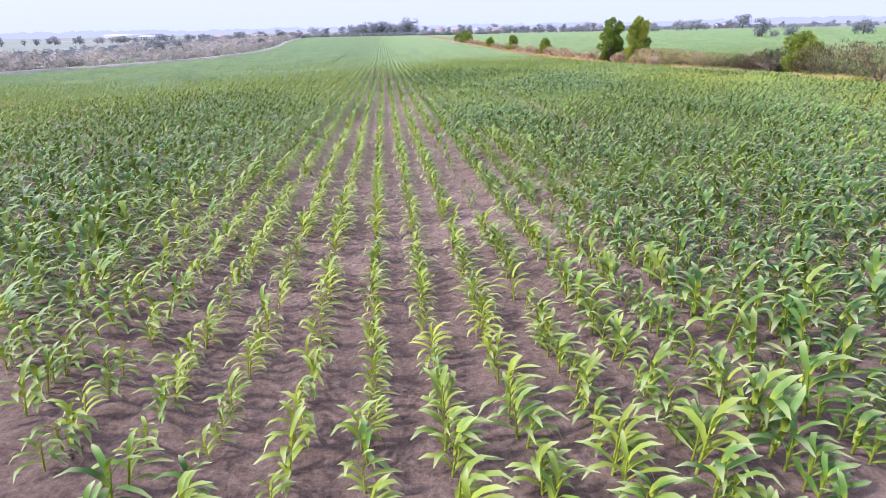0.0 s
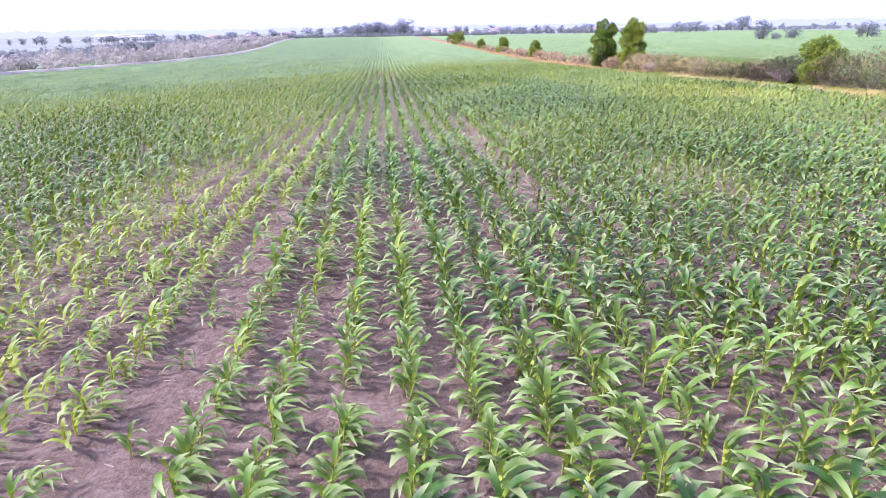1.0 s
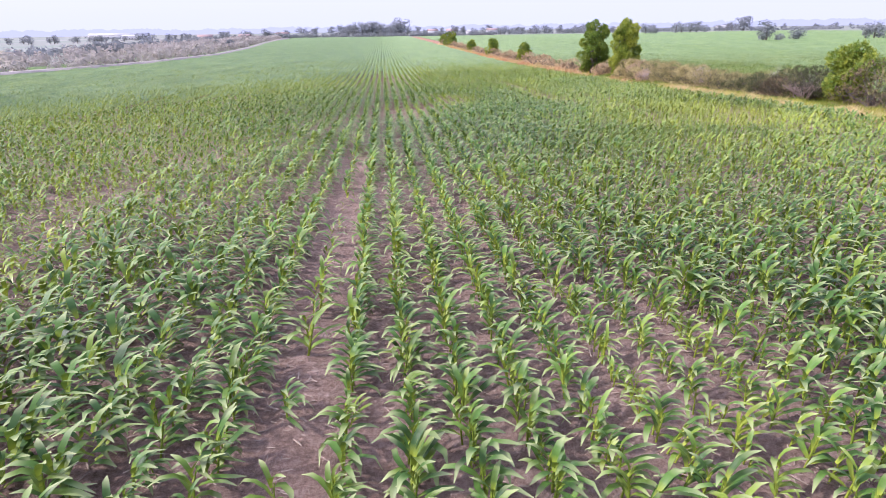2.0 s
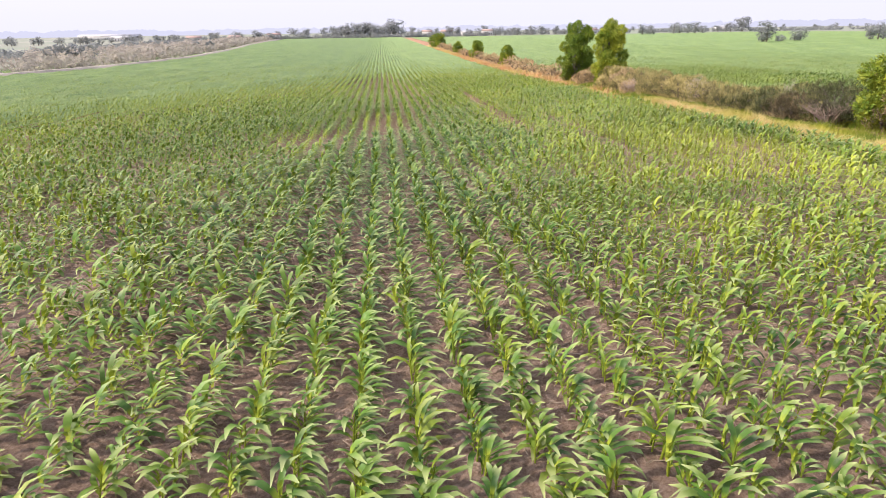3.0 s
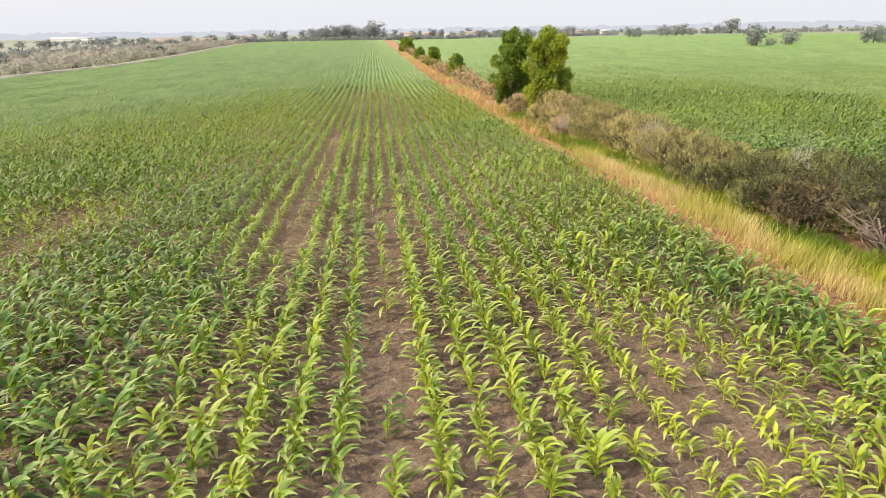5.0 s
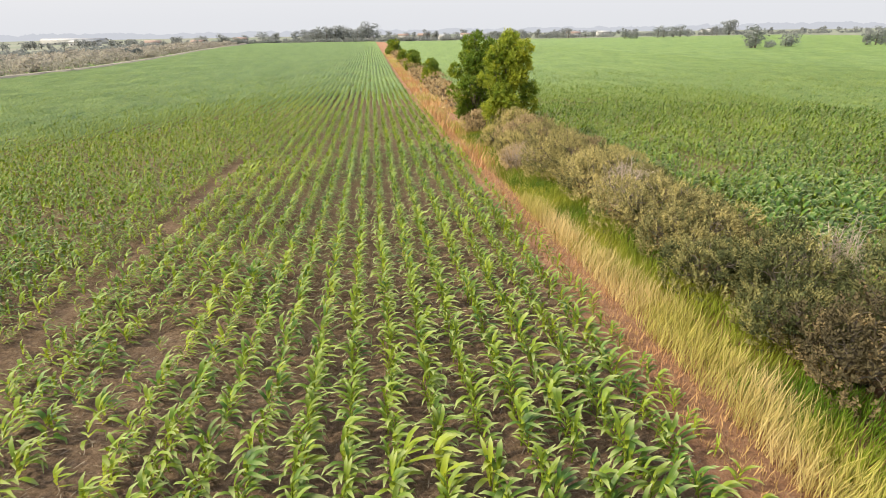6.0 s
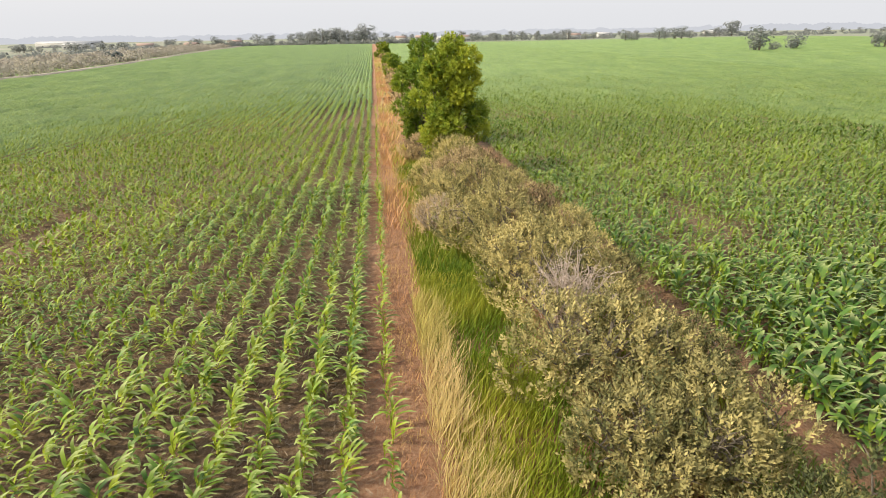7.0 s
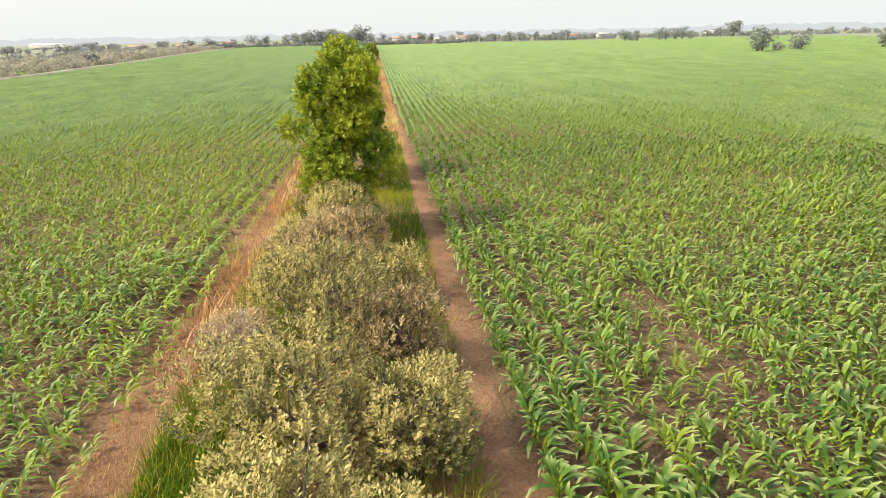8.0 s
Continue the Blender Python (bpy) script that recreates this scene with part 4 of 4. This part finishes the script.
def strew(name, label, category, mat, models, x, y, size, seed, tint=0.3, spread=0.5):
    r = np.random.default_rng(seed)
    pick = r.integers(0, len(models), len(x))
    bits = []
    for k, tpl in enumerate(models):
        s = pick == k
        n = int(s.sum())
        if n:
            sc = np.stack([size[s], size[s], size[s] * r.uniform(0.75, 1.2, n)], -1)
            bits.append(scatter(tpl, np.stack([x[s], y[s], rise(y[s]) - 0.1], -1), r.uniform(0, 6.3, n), sc, np.clip(tint + spread * (r.random(n) - 0.5), 0, 1), np.zeros((n, 2))))
    v, f, a, t = joined(bits)
    return tagged(new(name, mesh_of(name, v, f, mat, {"tint": t})), label, category, kind="stuff")


r = np.random.default_rng(70)
bushes = [clump(96, 700 + k, 1.6, 2.1, 0.25) for k in range(4)]
far_bushes = [clump(44, 720 + k, 1.6, 1.9, 0.34) for k in range(4)]
y = r.uniform(110, 600, 900)
x = west_edge(y) - 5 - 46 * r.random(900) ** 1.2 * np.interp(y, (110, 300, 600), (1, 1, 0.8))
strew("scrub_belt", "dry beige and grey scrub beyond the farm track", "scrub", SCRUB, bushes, x, y, r.uniform(0.7, 1.9, 900), 71, 0.35, 0.9)
y = r.uniform(200, 620, 260)
x = west_edge(y) - 62 - 16 * r.random(260)
strew("far_hedge", "hazy grey-green hedge line beyond the scrub", "hedge", HAZED_LEAF, far_bushes, x, y, r.uniform(1.0, 1.9, 260), 72)

# bushy trees at the rim of the scrub, in the haze-greyed leaf colour
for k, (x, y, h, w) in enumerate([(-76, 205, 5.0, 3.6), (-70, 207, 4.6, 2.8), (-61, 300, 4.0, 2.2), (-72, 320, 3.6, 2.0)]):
    at(tree("tree", "hazy grey-green bushy tree in the dry scrub", HAZED_LEAF, h, w, 520 + k, 700, 0.05, 0.05, 0.3), x, y)


# woods and single trees far off: three models, copied at many sizes
def far_tree_model(seed, slim):
    """A distant tree: trunk and a crown of leafy lumps."""
    r = random.Random(seed)
    base = tagged(new("tree"), "distant hazy grey-green tree", "tree")
    bits = []
    for k in range(7):
        a, q, z = k * 2.4, 2.0 * slim * r.uniform(0.3, 1.0), 2.2 + 0.95 * k
        v, f, t = clump(64, seed * 9 + k, 1.9 * slim * r.uniform(0.8, 1.2), 3.2, 0.38)
        bits.append((v + (q * math.cos(a), q * math.sin(a), z - 1.2), f, t + 0.1 + 0.25 * r.random()))
    v, f, t = joined(bits)
    part("crown", mesh_of("crown", v, f, HAZED_LEAF, {"tint": t}), base)
    v, f = tube([(0, 0, -0.4), (0.1, 0, 3.0), (0, 0.1, 8.0)], [0.3, 0.22, 0.08], 6)
    part("trunk", mesh_of("trunk", v, f, BARK, smooth=True), base, "grey-brown trunk")
    return base


models = [far_tree_model(540 + k, s) for k, s in enumerate((1.0, 1.25, 0.8, 1.1))]
spots = []
g = random.Random(12)
for k in range(16):                                   # tall clump beyond the field's end
    spots.append((-36 + k * 4.3 + g.uniform(-1.5, 1.5), 668 + g.uniform(-6, 20), g.uniform(1.0, 1.7)))
for k in range(62):                                   # the tree line behind the field
    x = -150 + k * 6.6 + g.uniform(-3, 3)
    spots.append((x, 690 + g.uniform(-15, 60) - max(0, -x) * 0.6, g.uniform(0.45, 1.0)))
for k in range(70):                                   # woods to the north-west
    q = k / 69
    spots.append((-110 - 260 * q + g.uniform(-12, 12), 610 - 150 * q + g.uniform(-25, 40), g.uniform(0.36, 0.62)))
for x, y, s in [(227, 523, 0.62), (234, 528, 0.5), (241, 534, 0.42), (266, 548, 0.7), (275, 556, 0.62), (288, 564, 0.8), (297, 570, 0.72), (306, 574, 0.5),
                (175, 274, 0.64), (177, 279, 0.5), (183, 279, 0.2), (187, 282, 0.24), (196, 286, 0.36), (200, 288, 0.5), (229, 283, 0.42), (235, 285, 0.55), (240, 288, 0.42),
                (160, 640, 0.32), (192, 610, 0.36), (206, 616, 0.4), (420, 700, 1.1), (424, 706, 1.3), (372, 650, 0.6), (380, 655, 0.7)]:
    spots.append((x, y, s * 1.3))
for k in range(84):                                   # along the eastern horizon
    spots.append((150 + k * 9.5 + g.uniform(-5, 5), 760 + g.uniform(-60, 200), g.uniform(0.35, 0.75)))
for k, (x, y, s) in enumerate(spots):
    m = pose(x, y, float(rise(y)), 0, 0, g.uniform(0, 360)) @ Matrix.Diagonal((s * 1.1, s * 1.1, s * 0.88, 1))
    if k < len(models):
        models[k].matrix_basis = m
    else:
        copy_thing(models[k % len(models)], m)

r = np.random.default_rng(75)
x = r.uniform(-110, 120, 260)
y = 648 + r.uniform(0, 14, 260) - np.maximum(0, -x - 40) * 0.4
strew("far_hedge", "dark hazy grey-green hedge closing the far end of the field", "hedge", HAZED_LEAF, far_bushes, x, y, r.uniform(1.3, 2.4, 260), 76)
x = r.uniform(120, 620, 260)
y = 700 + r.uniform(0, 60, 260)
strew("far_hedge", "hazy grey-green brush along the eastern skyline", "hedge", HAZED_LEAF, far_bushes, x, y, r.uniform(1.2, 2.4, 260), 77)


def box(x0, y0, z0, x1, y1, z1):
    v = [(x0, y0, z0), (x1, y0, z0), (x1, y1, z0), (x0, y1, z0), (x0, y0, z1), (x1, y0, z1), (x1, y1, z1), (x0, y1, z1)]
    f = [(0, 3, 2, 1), (4, 5, 6, 7), (0, 1, 5, 4), (1, 2, 6, 5), (2, 3, 7, 6), (3, 0, 4, 7)]
    return np.array(v, float), np.array(f)


def house(w, d, h, roof, roofmat, label, panes):
    """A farm building: walls, a pitched roof with eaves, windows and a door."""
    base = tagged(new("farmhouse"), label, "house")
    part("wall", mesh_of("wall", *box(-w / 2, -d / 2, -0.5, w / 2, d / 2, h), LIME), base)
    e = 0.5
    v = np.array([(-w / 2 - e, -d / 2 - e, h - 0.1), (w / 2 + e, -d / 2 - e, h - 0.1), (w / 2 + e, 0, h + roof), (-w / 2 - e, 0, h + roof), (w / 2 + e, d / 2 + e, h - 0.1), (-w / 2 - e, d / 2 + e, h - 0.1)], float)
    v = np.concatenate([v, v - (0, 0, 0.25)])
    f = np.array([(0, 1, 2, 3), (3, 2, 4, 5), (7, 6, 9, 8), (8, 9, 11, 10), (0, 6, 7, 1), (5, 4, 10, 11), (1, 7, 8, 2), (2, 8, 10, 4), (0, 3, 9, 6), (3, 5, 11, 9)])
    part("roof", mesh_of("roof", v, f, roofmat), base)
    for k in range(panes):
        x = -w / 2 + w * (k + 1) / (panes + 1)
        if k == panes // 2:
            part("door", mesh_of("door", *box(x - 0.5, -d / 2 - 0.06, 0, x + 0.5, -d / 2 + 0.05, 2.1), BARK), base)
        else:
            part("window", mesh_of("window", *box(x - 0.6, -d / 2 - 0.05, 1.0, x + 0.6, -d / 2 + 0.05, 2.2), DARK_GLASS), base)
    return base


for x, y, w, d, h, roof, mat, turn, label in [
        (-330, 860, 70, 16, 5, 2.0, METAL_ROOF, 8, "long pale farm shed with a light sheet roof"), (-250, 700, 26, 12, 4, 1.6, METAL_ROOF, -6, "long pale farm shed with a light sheet roof"),
        (-150, 590, 12, 8, 3.4, 1.6, ROOFING, 15, "small pale farmhouse with a reddish roof"), (-120, 612, 10, 8, 3.2, 1.6, ROOFING, -10, "small pale farmhouse with a reddish roof"),
        (-90, 640, 11, 8, 4.5, 1.6, ROOFING, 20, "pale farmhouse with a reddish roof"), (62, 700, 10, 8, 5.2, 1.6, ROOFING, 5, "pale farmhouse with a reddish roof"),
        (84, 704, 12, 9, 5.0, 1.8, ROOFING, -12, "pale two-storey farmhouse with a reddish roof"), (104, 700, 9, 7, 4.0, 1.5, METAL_ROOF, 9, "small pale farm building with a sheet roof"),
        (28, 696, 9, 7, 4.5, 1.5, METAL_ROOF, 12, "small pale farm building with a sheet roof"), (130, 712, 12, 8, 5.0, 1.6, ROOFING, 0, "pale farmhouse with a reddish roof"),
        (250, 720, 14, 9, 4.5, 1.8, ROOFING, 10, "pale farmhouse with a reddish roof"), (300, 760, 16, 10, 5.0, 1.6, METAL_ROOF, -8, "pale farm building with a sheet roof"),
        (430, 760, 18, 10, 5.0, 1.6, METAL_ROOF, 15, "pale farm building with a sheet roof")]:
    at(house(w, d, h, roof, mat, label, 5 if w < 20 else 8), x, y, turn)

# pale stubble strip at the end of the eastern field
strip("stubble_strip", [(120, 646), (330, 646)], 0.5, TRACK, 0.2, "pale stubble strip at the end of the eastern field", 6.0, 0.1)


def skyline(name, label, radius, low, high, cell, colour, seed, a0=-75, a1=75, n=900):
    """A far rise of land or woods at the horizon, glowing flat in painted haze colour."""
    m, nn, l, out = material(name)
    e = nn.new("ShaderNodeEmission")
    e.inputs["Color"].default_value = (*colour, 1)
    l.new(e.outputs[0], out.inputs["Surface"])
    a = np.radians(np.linspace(a0, a1, n))
    h = low + (high - low) * (0.6 * lattice(np.degrees(a), a * 0, seed, cell) + 0.4 * lattice(np.degrees(a), a * 0 + 5, seed + 1, cell * 0.17))
    x, y = radius * np.sin(a), radius * np.cos(a)
    v = np.stack([np.stack([x, y, h * 0 - 6], -1), np.stack([x, y, h], -1), np.stack([x * 1.02, y * 1.02, h * 0 - 6], -1)], 1).reshape(-1, 3)
    i = np.arange(n * 3).reshape(n, 3)
    f = np.concatenate([np.stack([i[:-1, 0], i[1:, 0], i[1:, 1], i[:-1, 1]], -1), np.stack([i[:-1, 1], i[1:, 1], i[1:, 2], i[:-1, 2]], -1)])
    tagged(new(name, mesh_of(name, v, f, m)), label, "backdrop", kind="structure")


# low pale band: horizon haze, added as a glowing strip
skyline("backdrop_haze", "pale blue band of painted haze low on the horizon", 4300, 4, 14, 20.0, (0.74, 0.76, 0.82), 81)
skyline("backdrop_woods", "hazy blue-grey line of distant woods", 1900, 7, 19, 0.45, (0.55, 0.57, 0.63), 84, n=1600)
